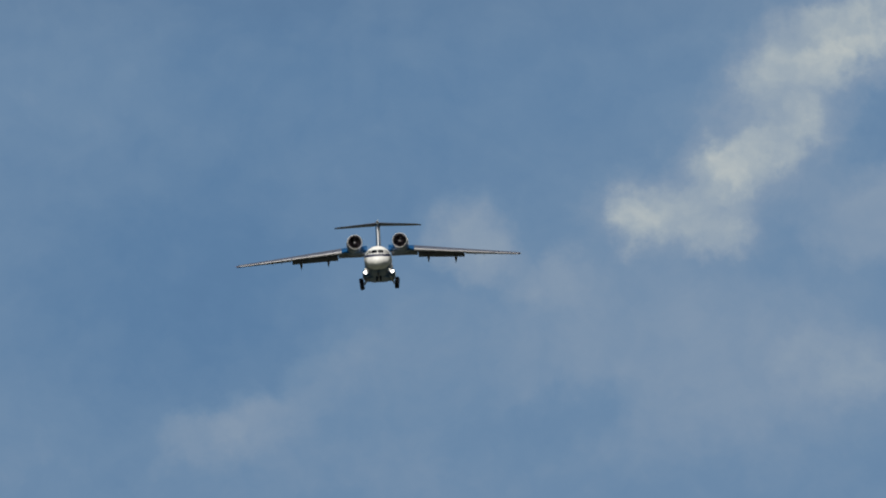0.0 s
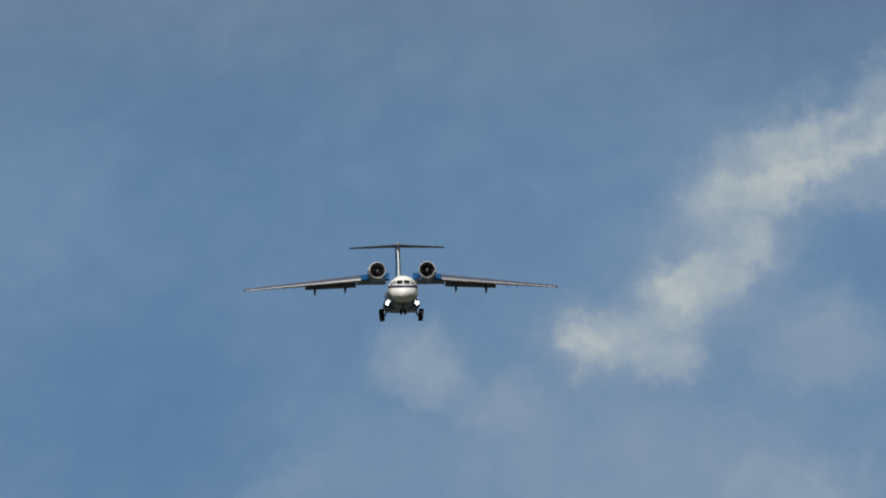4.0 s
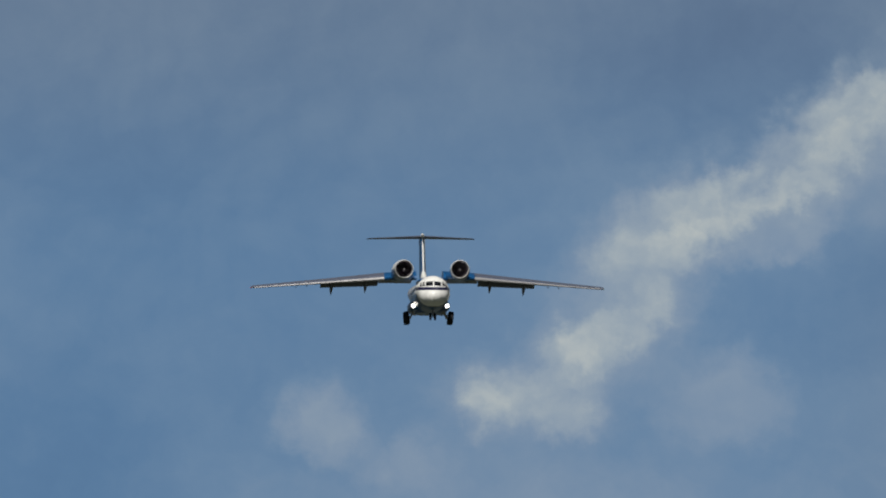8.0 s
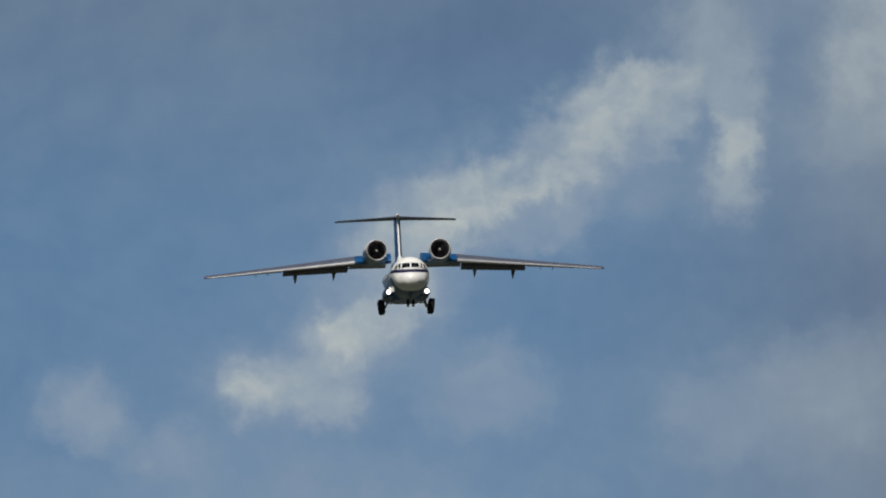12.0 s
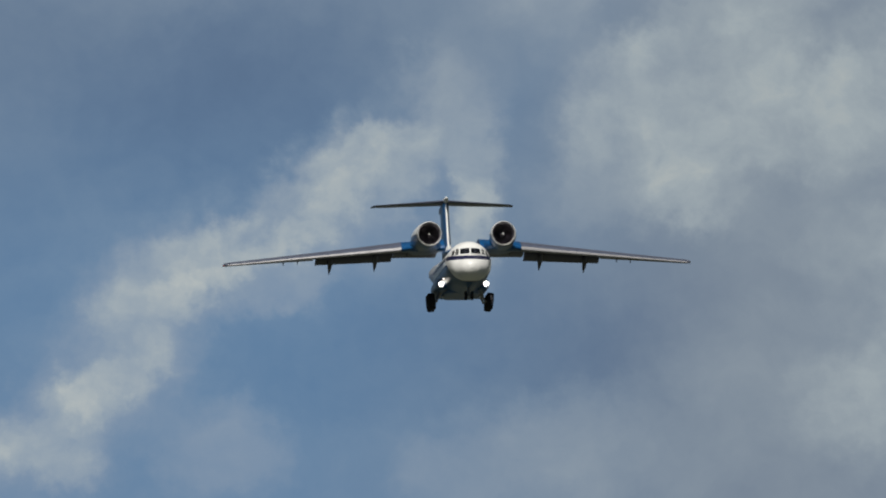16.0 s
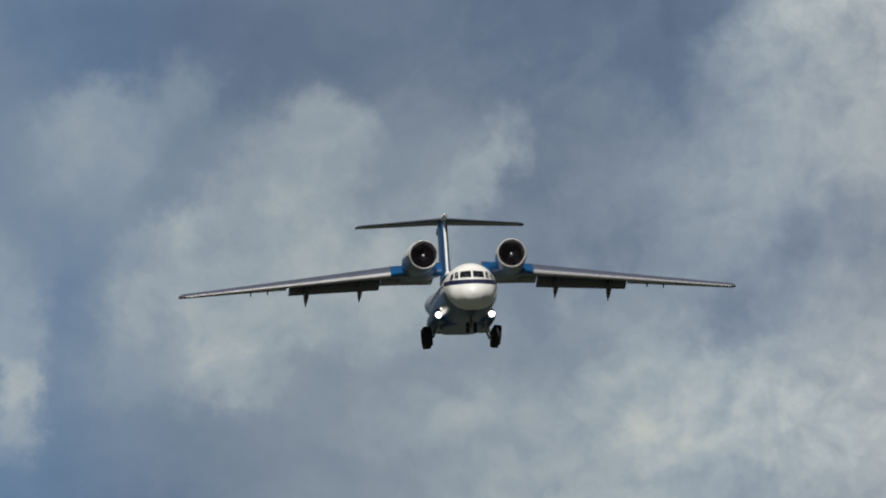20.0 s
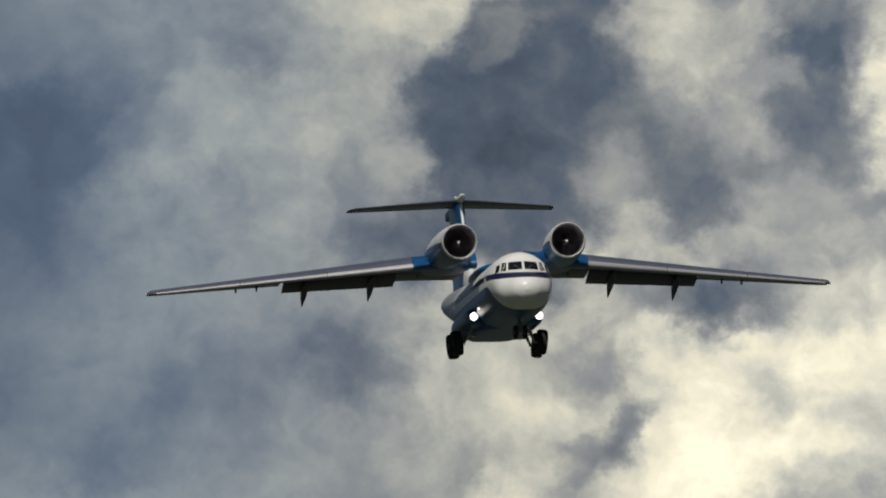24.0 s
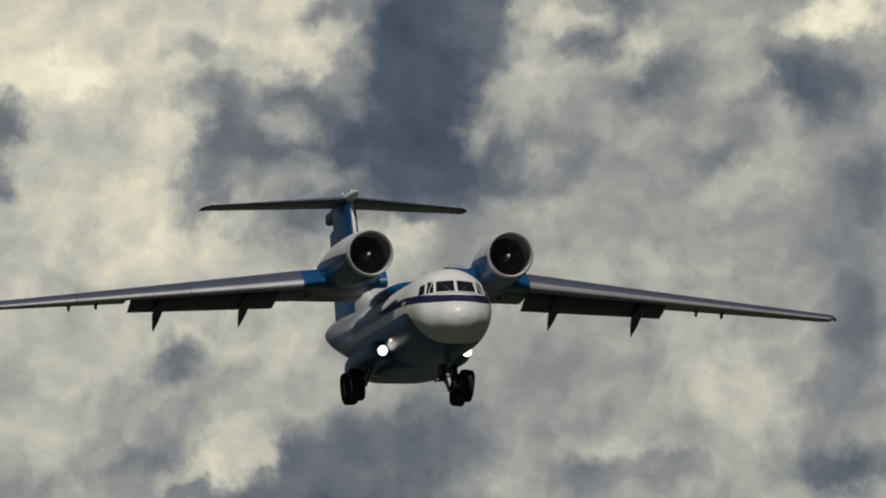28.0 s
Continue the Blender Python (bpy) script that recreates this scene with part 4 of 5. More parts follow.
def loft(rings, close=True, caps=True):
    """Skin over rings of equally many points."""
    k = len(rings[0])
    points = [tuple(p) for r in rings for p in r]
    faces = []
    for i in range(len(rings) - 1):
        for j in range(k if close else k - 1):
            a, b = i * k + j, i * k + (j + 1) % k
            faces.append((a, b, b + k, a + k))
    if caps:
        faces += [tuple(range(k)), tuple(range((len(rings) - 1) * k, len(rings) * k))]
    return points, faces


def join(*shapes):
    points, faces = [], []
    for p, f in shapes:
        o = len(points)
        points += p
        faces += [tuple(i + o for i in q) for q in f]
    return points, faces


def ring(y, w, top, bot, k=48, power=2.0, x=0.0):
    c, h, out = (top + bot) / 2, (top - bot) / 2, []
    for j in range(k):
        a = 2 * math.pi * j / k
        s, t = math.sin(a), math.cos(a)
        out.append((x + w * math.copysign(abs(s) ** (2 / power), s), y, c + h * math.copysign(abs(t) ** (2 / power), t)))
    return out


def ease(rows, steps):
    """Smooth rows of numbers (the first one rises) by a Catmull-Rom curve, steps pieces between two rows."""
    rows = np.array(rows, float)
    out = []
    for i in range(len(rows) - 1):
        a, b = rows[i], rows[i + 1]
        ma = (b - rows[max(i - 1, 0)]) / max(b[0] - rows[max(i - 1, 0)][0], 1e-6) * (b[0] - a[0])
        c = rows[min(i + 2, len(rows) - 1)]
        mb = (c - a) / max(c[0] - a[0], 1e-6) * (b[0] - a[0])
        for s in range(steps):
            t = s / steps
            out.append(a * (2 * t**3 - 3 * t**2 + 1) + ma * (t**3 - 2 * t**2 + t) + b * (3 * t**2 - 2 * t**3) + mb * (t**3 - t**2))
    out.append(rows[-1])
    return out


def tube(a, b, r0, r1=None, k=12):
    """A round bar from a to b."""
    a, b = Vector(a), Vector(b)
    r1 = r0 if r1 is None else r1
    q = (b - a).to_track_quat("Z", "Y")
    e = min(r0, r1) * 0.15
    rows = [(a, r0 - e), (a + (b - a).normalized() * e, r0), (b - (b - a).normalized() * e, r1), (b, r1 - e)]
    return loft([[p + q @ Vector((r * math.cos(2 * math.pi * j / k), r * math.sin(2 * math.pi * j / k), 0)) for j in range(k)] for p, r in rows])


def lathe(profile, centre, k=40, axis="y", closed=False, caps=True):
    """Turned shape: profile rows of (along, radius) round an axis through centre."""
    cx, cy, cz = centre
    rings = []
    for s, r in profile:
        row = []
        for j in range(k):
            a = 2 * math.pi * j / k
            d = (r * math.sin(a), s, r * math.cos(a)) if axis == "y" else (s, r * math.sin(a), r * math.cos(a))
            row.append((cx + d[0], cy + d[1], cz + d[2]))
        rings.append(row)
    if closed:
        rings.append(rings[0])
    return loft(rings, caps=caps and not closed)


def foil(lead, chord, thick, twist=0.0, k=14, camber=0.0, y0=0.0, y1=1.0):
    """A wing section: points round it from the trailing edge over the top to the nose and back below."""
    out = []
    xs = [y0 + (y1 - y0) * 0.5 * (1 + math.cos(math.pi * j / k)) for j in range(k + 1)]
    half = lambda c: 5 * thick * (0.2969 * math.sqrt(max(c, 0)) - 0.126 * c - 0.3516 * c * c + 0.2843 * c**3 - 0.1015 * c**4) + 0.0015
    line = lambda c: camber * 4 * c * (1 - c)
    pts = [(c, line(c) + half(c)) for c in xs] + [(c, line(c) - half(c)) for c in reversed(xs)]
    s, t = math.sin(radians(twist)), math.cos(radians(twist))
    for c, h in pts:
        y, z = c * chord, h * chord
        out.append((lead[0], lead[1] + y * t + z * s, lead[2] - y * s + z * t))
    return out


def slab(outline, depth, at=Matrix(), round_by=0.0):
    """A plate from an outline in the local x-y plane, depth thick, placed by a matrix."""
    k = len(outline)
    pts = [at @ Vector((x, y, -depth / 2)) for x, y in outline] + [at @ Vector((x, y, depth / 2)) for x, y in outline]
    faces = [tuple(range(k)), tuple(range(k, 2 * k))] + [(j, (j + 1) % k, (j + 1) % k + k, j + k) for j in range(k)]
    return [tuple(p) for p in pts], faces


# ---- fuselage
HULL = [
    (-9.86, 0.04, -0.46, -0.52), (-9.8, 0.26, -0.24, -0.74), (-9.66, 0.52, -0.04, -0.94), (-9.33, 0.81, 0.2, -1.14),
    (-8.97, 1.04, 0.36, -1.28), (-8.7, 1.15, 0.54, -1.36), (-8.39, 1.26, 0.92, -1.42), (-8.03, 1.36, 1.25, -1.47),
    (-7.5, 1.45, 1.46, -1.52), (-6.7, 1.54, 1.54, -1.55), (-5.11, 1.55, 1.55, -1.55), (-2.0, 1.55, 1.55, -1.55),
    (1.0, 1.55, 1.55, -1.5), (4.0, 1.55, 1.58, -1.1), (7.0, 1.55, 1.66, -0.48), (9.0, 1.5, 1.7, -0.02),
    (11.0, 1.25, 1.68, 0.42), (13.0, 0.84, 1.58, 0.84), (15.0, 0.36, 1.44, 1.14), (15.9, 0.08, 1.32, 1.2),
]
fuselage = part("fuselage", loft([ring(*r, k=64) for r in ease(HULL, 5)]), MAT["fuselage"], aeroplane,
                "white fuselage with a navy stripe and blue belly", sharp=60)


HULL_ROWS = [r for r in ease(HULL, 12) if r[0] < -6]


def hull_point(x, z):
    """The hull's skin seen from ahead at (x, z): place and normal."""
    best = None
    for a, b in zip(HULL_ROWS, HULL_ROWS[1:]):
        f = []
        for y, w, top, bot in (a, b):
            f.append((x / w) ** 2 + ((z - (top + bot) / 2) / ((top - bot) / 2)) ** 2 - 1)
        if f[0] > 0 >= f[1]:
            t = f[0] / (f[0] - f[1])
            r = a + (b - a) * t
            best = r
            break
    y, w, top, bot = best
    return y, w, top, bot


def on_hull(x, z, lift):
    y, w, top, bot = hull_point(x, z)
    e = 0.01
    d = lambda px, pz: hull_point(px, pz)[0]
    nx = (d(x + e, z) - d(x - e, z)) / (2 * e)
    nz = (d(x, z + e) - d(x, z - e)) / (2 * e)
    nrm = Vector((nx, -1, nz)).normalized()
    return Vector((x, y, z)) + nrm * lift


def pane(name, corners, lift, depth, mat, parent, label="", m=6):
    """A curved plate on the hull: four corners (x, z) seen from ahead."""
    a, b, c, d = [Vector(q) for q in corners]
    def grid(l):
        return [[on_hull(*((a.lerp(b, i / m)).lerp(d.lerp(c, i / m), j / m)), l) for i in range(m + 1)] for j in range(m + 1)]
    top, low = grid(lift), grid(lift - depth)
    k = m + 1
    pts = [tuple(p) for g in (top, low) for r in g for p in r]
    faces = []
    for o in (0, k * k):
        for j in range(m):
            for i in range(m):
                q = o + j * k + i
                faces.append((q, q + 1, q + k + 1, q + k))
    rim = [i for i in range(k)] + [j * k + m for j in range(1, k)] + [m * k + i for i in range(m - 1, -1, -1)] + [j * k for j in range(m - 1, 0, -1)]
    for i in range(len(rim)):
        p, q = rim[i], rim[(i + 1) % len(rim)]
        faces.append((p, q, q + k * k, p + k * k))
    return part(name, (pts, faces), mat, parent, label)


# windscreen: two front panes, and on each side a quarter light and a side window
for s in (-1, 1):
    pane("windscreen_pane", [(s * 0.05, 0.550), (s * 0.70, 0.520), (s * 0.64, 0.910), (s * 0.05, 0.950)], 0.012, 0.03, MAT["glass"], fuselage, "dark windscreen glass")
    pane("quarter_light", [(s * 0.77, 0.510), (s * 1.03, 0.480), (s * 0.90, 0.910), (s * 0.70, 0.930)], 0.012, 0.03, MAT["glass"], fuselage)
    pane("side_window", [(s * 1.07, 0.480), (s * 1.24, 0.450), (s * 1.13, 0.790), (s * 0.96, 0.870)], 0.012, 0.03, MAT["glass"], fuselage)
    pane("window_post", [(s * 0.70, 0.490), (s * 0.78, 0.480), (s * 0.72, 0.950), (s * 0.64, 0.950)], 0.03, 0.03, MAT["white"], fuselage)
    pane("window_bar", [(s * 0.935, 0.490), (s * 0.955, 0.485), (s * 0.755, 0.925), (s * 0.74, 0.925)], 0.026, 0.03, MAT["white"], fuselage, m=3)
    pane("window_post", [(s * 1.02, 0.450), (s * 1.07, 0.440), (s * 0.96, 0.910), (s * 0.90, 0.920)], 0.03, 0.03, MAT["white"], fuselage)
    # brow and sill bars
    pane("window_sill", [(s * 0.02, 0.505), (s * 0.70, 0.470), (s * 0.70, 0.515), (s * 0.02, 0.545)], 0.028, 0.03, MAT["white"], fuselage)
    pane("window_brow", [(s * 0.02, 0.955), (s * 0.64, 0.915), (s * 0.64, 0.950), (s * 0.02, 0.990)], 0.028, 0.03, MAT["white"], fuselage)
    # wiper
    pane("wiper", [(s * 0.14, 0.540), (s * 0.17, 0.540), (s * 0.40, 0.750), (s * 0.38, 0.760)], 0.032, 0.016, MAT["dark"], fuselage, m=3)
pane("window_post", [(-0.05, 0.500), (0.05, 0.500), (0.05, 0.980), (-0.05, 0.980)], 0.03, 0.03, MAT["white"], fuselage)

# short unreadable marking on the stripe behind the cockpit
for s in (-1, 1):
    for i in range(4):
        y = -6.95 + i * 0.17
        x = s * 1.553 * math.sqrt(1 - (0.30 / 1.555) ** 2)
        q = Vector((x, 0, 0.30)).normalized()
        at = Matrix.Translation((x + q.x * 0.004, y, 0.30 + q.z * 0.004)) @ Matrix.Rotation(s * radians(90), 4, "Y")
        part("marking_bar", slab([(-0.07, -0.05), (0.07, -0.05), (0.07, 0.05), (-0.07, 0.05)], 0.006, at), MAT["white"], fuselage)

# ---- wing box on the crown, gear fairings
hump = ease([(-2.4, 0.25, 1.50, 1.2), (-1.8, 0.75, 1.62, 1.1), (-1.0, 1.05, 1.74, 1.0), (0.8, 1.1, 1.80, 1.0), (2.6, 1.05, 1.80, 1.0), (4.2, 0.8, 1.72, 1.1), (5.4, 0.25, 1.62, 1.3)], 4)
part("wing_fairing", loft([ring(*r, k=40) for r in hump]), MAT["blue"], aeroplane, "blue wing root fairing", sharp=60)
for s in (-1, 1):
    rows = ease([(-2.35, 0.10, -0.72, -1.0), (-2.15, 0.34, -0.55, -1.18), (-1.5, 0.50, -0.42, -1.25), (0.0, 0.56, -0.36, -1.25), (3.0, 0.54, -0.36, -1.25), (4.8, 0.36, -0.45, -1.22), (5.8, 0.08, -0.66, -0.92)], 4)
    pod = part("gear_fairing", loft([ring(*r, k=28, power=2.5, x=s * 1.28) for r in rows]), MAT["blue"], aeroplane, "blue landing gear fairing", sharp=60)

part("belly_fairing", loft([ring(*r, k=40, power=4.5) for r in ease([(-3.2, 0.30, -1.2, -1.50), (-2.4, 0.80, -0.9, -1.53), (-1.2, 1.15, -0.7, -1.53), (1.0, 1.24, -0.6, -1.53), (3.2, 1.15, -0.6, -1.46), (5.4, 0.7, -0.5, -1.18), (6.4, 0.2, -0.4, -0.85)], 4)]),
     MAT["blue"], aeroplane, "blue flat belly fairing", sharp=60)

# ---- wings
def wing_lead(x):
    """Leading edge at |x|: y, z, chord, thickness, twist, camber."""
    t = (x - 1.2) / (15.9 - 1.2)
    y = -1.75 + (x - 1.2) * 0.302
    z = 1.62 - max(x - 4.0, 0) * 0.056
    return y, z, 4.9 - 3.1 * t, 0.155 - 0.045 * t, 0.6 - 3.4 * t, 0.086 - 0.03 * t


def span(xs, s, y0=0.0, y1=1.0, drop=(0, 0), extra=0.0):
    rings = []
    for x in xs:
        y, z, c, th, tw, cb = wing_lead(x)
        rings.append(foil((s * x, y + drop[0], z + drop[1]), c, th, tw + extra, y0=y0, y1=y1, camber=cb))
    return loft(rings)


FLAP_IN, FLAP_OUT = 4.5, 9.63


def flap_shape(x0, x1, s, start, length, back, down, turn):
    """A slotted flap: its own thin section behind and below the main box."""
    rings = []
    for i in range(5):
        x = x0 + (x1 - x0) * i / 4
        y, z, c, th, tw, cb = wing_lead(x)
        rings.append(foil((s * x, y + c * start + back, z - down), c * length, 0.13, turn, k=10))
    return loft(rings)


for s in (-1, 1):
    xs = [1.2, 2.4, 4.05, 6, 8, 9.7, 11.5, 13.5, 15.2, 15.62]
    wing = part("wing", span(xs, s, 0.115, 0.72), MAT["wing"], aeroplane, "grey swept wing with a blue root", sharp=40)
    # rounded tip
    y, z, c, th, tw, cb = wing_lead(15.62)
    tip = []
    for f, g in ((0, 1), (0.12, 0.97), (0.2, 0.86), (0.26, 0.62)):
        tip.append(foil((s * (15.62 + f), y + c * (1 - g) * 0.45, z), c * g, th * (1.0 - f), tw, camber=cb))
    part("wing_tip", loft(tip), MAT["wing"], wing)
    part("navigation_light", lathe([(-0.10, 0.02), (-0.06, 0.05), (0.05, 0.06), (0.16, 0.04), (0.2, 0.01)], (s * 15.84, y + 0.35, z + 0.01), 14),
         MAT["green"] if s > 0 else MAT["red"], wing, "small coloured wing tip light")
    part("leading_edge", span([1.2, 2.4, 4.05], s, 0.0, 0.115), MAT["blue"], wing)
    for x0, x1 in ((4.07, 7.9), (7.92, 11.8), (11.82, 15.6)):
        # paler nose strip puts the leading edge's highlight into the colour
        part("slat", span([x0, (x0 + x1) / 2, x1], s, 0.0, 0.030, (-0.03, -0.025)), MAT["slat"], wing, "metal leading edge slat with a painted highlight strip")
        part("slat_skin", span([x0, (x0 + x1) / 2, x1], s, 0.030, 0.114, (-0.03, -0.02)), MAT["slate"], wing, "slate grey slat skin")
    part("aileron", span([9.75, 11.5, 13.5, 15.6], s, 0.725, 1.0), MAT["wing"], wing)
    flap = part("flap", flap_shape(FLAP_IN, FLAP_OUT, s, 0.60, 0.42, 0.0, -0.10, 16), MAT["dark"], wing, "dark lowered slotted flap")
    part("inboard_flap", flap_shape(1.5, FLAP_IN - 0.06, s, 0.60, 0.42, 0.0, -0.14, 9), MAT["grey"], wing, "grey inboard flap")
    part("spoiler", span([4.6, 7, 9.5], s, 0.60, 0.74, (0, 0.03)), MAT["grey"], wing)
    for x in (5.6, 8.65):
        y, z, c, th, tw, cb = wing_lead(x)
        rows = ease([(y + c * 0.40, 0.03, z + 0.0, z - 0.10), (y + c * 0.55, 0.13, z + 0.0, z - 0.30), (y + c * 0.75, 0.16, z - 0.05, z - 0.52),
                     (y + c * 0.95, 0.12, z - 0.30, z - 0.78), (y + c * 1.12, 0.02, z - 0.80, z - 0.96)], 3)
        part("flap_track_fairing", loft([ring(*r, k=14, x=s * x) for r in rows]), MAT["dark"], wing, "dark canoe fairing")
    for x in (3.5, 10.85, 11.8):
        y, z, c, th, tw, cb = wing_lead(x)
        at = Matrix.Translation((s * x, y + c * 0.72, z - 0.06)) @ Matrix.Rotation(radians(90), 4, "Y")
        part("hinge_bracket", slab([(-0.1, -0.3), (-0.1, 0.3), (0.06, 0.22), (0.12, 0.05)], 0.05, at), MAT["dark"], wing)

# ---- engines
for s in (-1, 1):
    ex, ey, ez = s * 2.50, -5.65, 2.22

    def toe(shape):
        """The nacelles' noses point slightly inwards."""
        return [(x + s * 0.04 * (y - ey), y, z) for x, y, z in shape[0]], shape[1]

    rows = [(0.30, 0.745), (0.10, 0.75), (0.02, 0.76), (-0.01, 0.78), (0.01, 0.795), (0.10, 0.825), (0.5, 0.86), (1.2, 0.885), (2.4, 0.875), (3.6, 0.83), (4.8, 0.74), (6.0, 0.62), (6.4, 0.58),
            (6.4, 0.54), (6.0, 0.56)]
    nacelle = part("engine_nacelle", toe(lathe(rows, (ex, ey, ez), 56, caps=False)), MAT["nacelle"], aeroplane, "white and blue engine nacelle", sharp=50)
    part("intake_lip", lathe([(0.22, 0.735), (0.08, 0.74), (-0.02, 0.752), (-0.045, 0.78), (-0.02, 0.805), (0.03, 0.82), (0.08, 0.832), (0.10, 0.832), (0.10, 0.80), (0.22, 0.77)],
                             (ex, ey, ez), 56, closed=True), MAT["lip"], nacelle, "pale brushed metal intake lip")
    part("intake_duct", lathe([(0.23, 0.733), (0.9, 0.70), (1.35, 0.69), (1.4, 0.69), (1.4, 0.76), (0.23, 0.765)], (ex, ey, ez), 48, closed=True), MAT["dull_grey"], nacelle)
    part("spinner", lathe([(0.47, 0.03), (0.55, 0.05), (0.70, 0.085), (1.0, 0.13), (1.3, 0.16)], (ex, ey, ez), 24), MAT["fan"], nacelle, "dark pointed spinner")
    # the bright glint on the spinner, put in as a small pale ball
    part("spinner_glint", lathe([(0.34, 0.004), (0.345, 0.035), (0.37, 0.06), (0.42, 0.07), (0.48, 0.06), (0.52, 0.02)], (ex, ey, ez), 20), MAT["spinner"], nacelle, "pale ball painting in the spinner's glint")
    for j in range(24):
        a = 2 * math.pi * j / 24
        r = Matrix.Translation((ex, ey + 1.22, ez)) @ Matrix.Rotation(a, 4, "Y")
        q = []
        for rad, half, tilt in ((0.19, 0.045, 0.10), (0.42, 0.06, 0.08), (0.68, 0.072, 0.05)):
            q.append([r @ Vector((dx * half, dy * tilt + 0.006 * dz, rad)) for dx, dy, dz in ((-1, -1, -1), (1, 1, -1), (1, 1, 1), (-1, -1, 1))])
        part("fan_blade", loft(q), MAT["fan"], nacelle)
    part("fan_backing", lathe([(1.3, 0.01), (1.3, 0.69), (1.36, 0.69), (1.36, 0.01)], (ex, ey, ez), 40), MAT["dull_grey"], nacelle)
    # saddle between nacelle and wing, and the exhaust shroud over the wing
    rows = ease([(-3.4, 0.20, 1.75, 1.50), (-2.8, 0.62, 2.0, 1.42), (-1.8, 0.95, 2.25, 1.42), (-0.5, 1.10, 2.2, 1.40), (1.0, 1.12, 2.1, 1.42), (2.0, 0.9, 1.9, 1.5)], 3)
    part("engine_pylon", loft([ring(*r, k=28, power=2.4, x=s * 2.45) for r in rows]), MAT["blue"], aeroplane, "blue engine saddle over the wing", sharp=50)
    # blue strake from nacelle to wing
    y, z, c, th, tw, cb = wing_lead(3.6)
    part("root_glove", loft([foil((s * 3.0, y - 0.9, z + 0.02), 3.4, 0.16, -3), foil((s * 3.55, y - 0.5, z + 0.02), 3.0, 0.15, -3), foil((s * 4.0, wing_lead(4.0)[0] - 0.18, z - 0.01), 2.6, 0.15, -3)]),
         MAT["blue"], aeroplane, "blue wing glove beside the nacelle")

# ---- tail
def fin_row(z, k=14, y0=0.0, y1=1.0):
    t = (z - 1.3) / 4.75
    lead, chord = 9.7 + 2.6 * t, 5.9 - 1.0 * t
    return [(p[2], p[1], z) for p in foil((0, lead, 0), chord, 0.10, 0, k, 0.0, y0, y1)]


fin = part("fin", loft([fin_row(z, y1=0.66) for z in (1.2, 2.4, 3.6, 4.8, 6.05)]), MAT["fin"], aeroplane, "blue fin with a white leading edge", sharp=40)
part("rudder", loft([fin_row(z, y0=0.67) for z in (1.65, 3.0, 3.75)]), MAT["blue"], fin)
part("rudder", loft([fin_row(z, y0=0.67) for z in (3.8, 4.6, 5.38)]), MAT["blue"], fin)
part("fin_cap", loft([ring(*r, k=16, power=3) for r in ease([(14.9, 0.15, 6.2, 5.70), (16.4, 0.15, 6.2, 5.70), (17.2, 0.13, 6.2, 5.74), (17.4, 0.10, 6.15, 5.80)], 2)]), MAT["dark"], fin, "dark fairing under the tailplane")
root = ease([(5.6, 0.03, 1.62, 1.4), (7.0, 0.14, 1.90, 1.3), (8.6, 0.26, 2.35, 1.2), (10.2, 0.3, 3.0, 1.2)], 4)
part("dorsal_fillet", loft([ring(*r, k=16) for r in root]), MAT["white"], fin)
bullet = ease([(11.2, 0.02, 6.34, 6.30), (11.35, 0.07, 6.39, 6.25), (11.9, 0.13, 6.44, 6.14), (12.8, 0.17, 6.46, 6.06), (14.2, 0.18, 6.44, 6.04), (15.8, 0.13, 6.36, 6.08), (16.9, 0.02, 6.24, 6.18)], 4)
part("bullet_fairing", loft([ring(*r, k=24) for r in bullet]), MAT["white"], fin, "pale bullet fairing on the fin top", sharp=60)
part("beacon", lathe([(-0.06, 0.015), (-0.04, 0.045), (0.04, 0.05), (0.08, 0.015)], (0, 12.3, 6.47), 14), MAT["spinner"], fin)
part("tail_probe", join(tube((0, 14.4, 6.40), (0, 14.3, 6.56), 0.03), lathe([(-0.10, 0.01), (-0.07, 0.04), (0.06, 0.045), (0.11, 0.01)], (0, 14.3, 6.57), 12)), MAT["spinner"], fin)
for s in (-1, 1):
    rows = []
    for x, lead, chord in ((0.1, 12.5, 3.3), (1.5, 13.35, 2.8), (3.2, 14.4, 2.2), (4.6, 15.25, 1.7)):
        rows.append((x, lead, chord))
    tail = part("tailplane", loft([foil((s * x, l, 6.22), c, 0.085 - 0.006 * x, 0, y1=0.70) for x, l, c in rows]), MAT["slate"], aeroplane, "grey tailplane half", sharp=40)
    part("elevator", loft([foil((s * x, l, 6.22), c, 0.085 - 0.006 * x, 0, y0=0.72) for x, l, c in rows]), MAT["dark"], tail)
    part("elevator_horn", loft([foil((s * 4.63, 15.35, 6.22), 1.65, 0.055), foil((s * 4.80, 15.65, 6.21), 1.3, 0.05), foil((s * 4.86, 15.95, 6.21), 0.95, 0.05)]), MAT["dark"], tail)

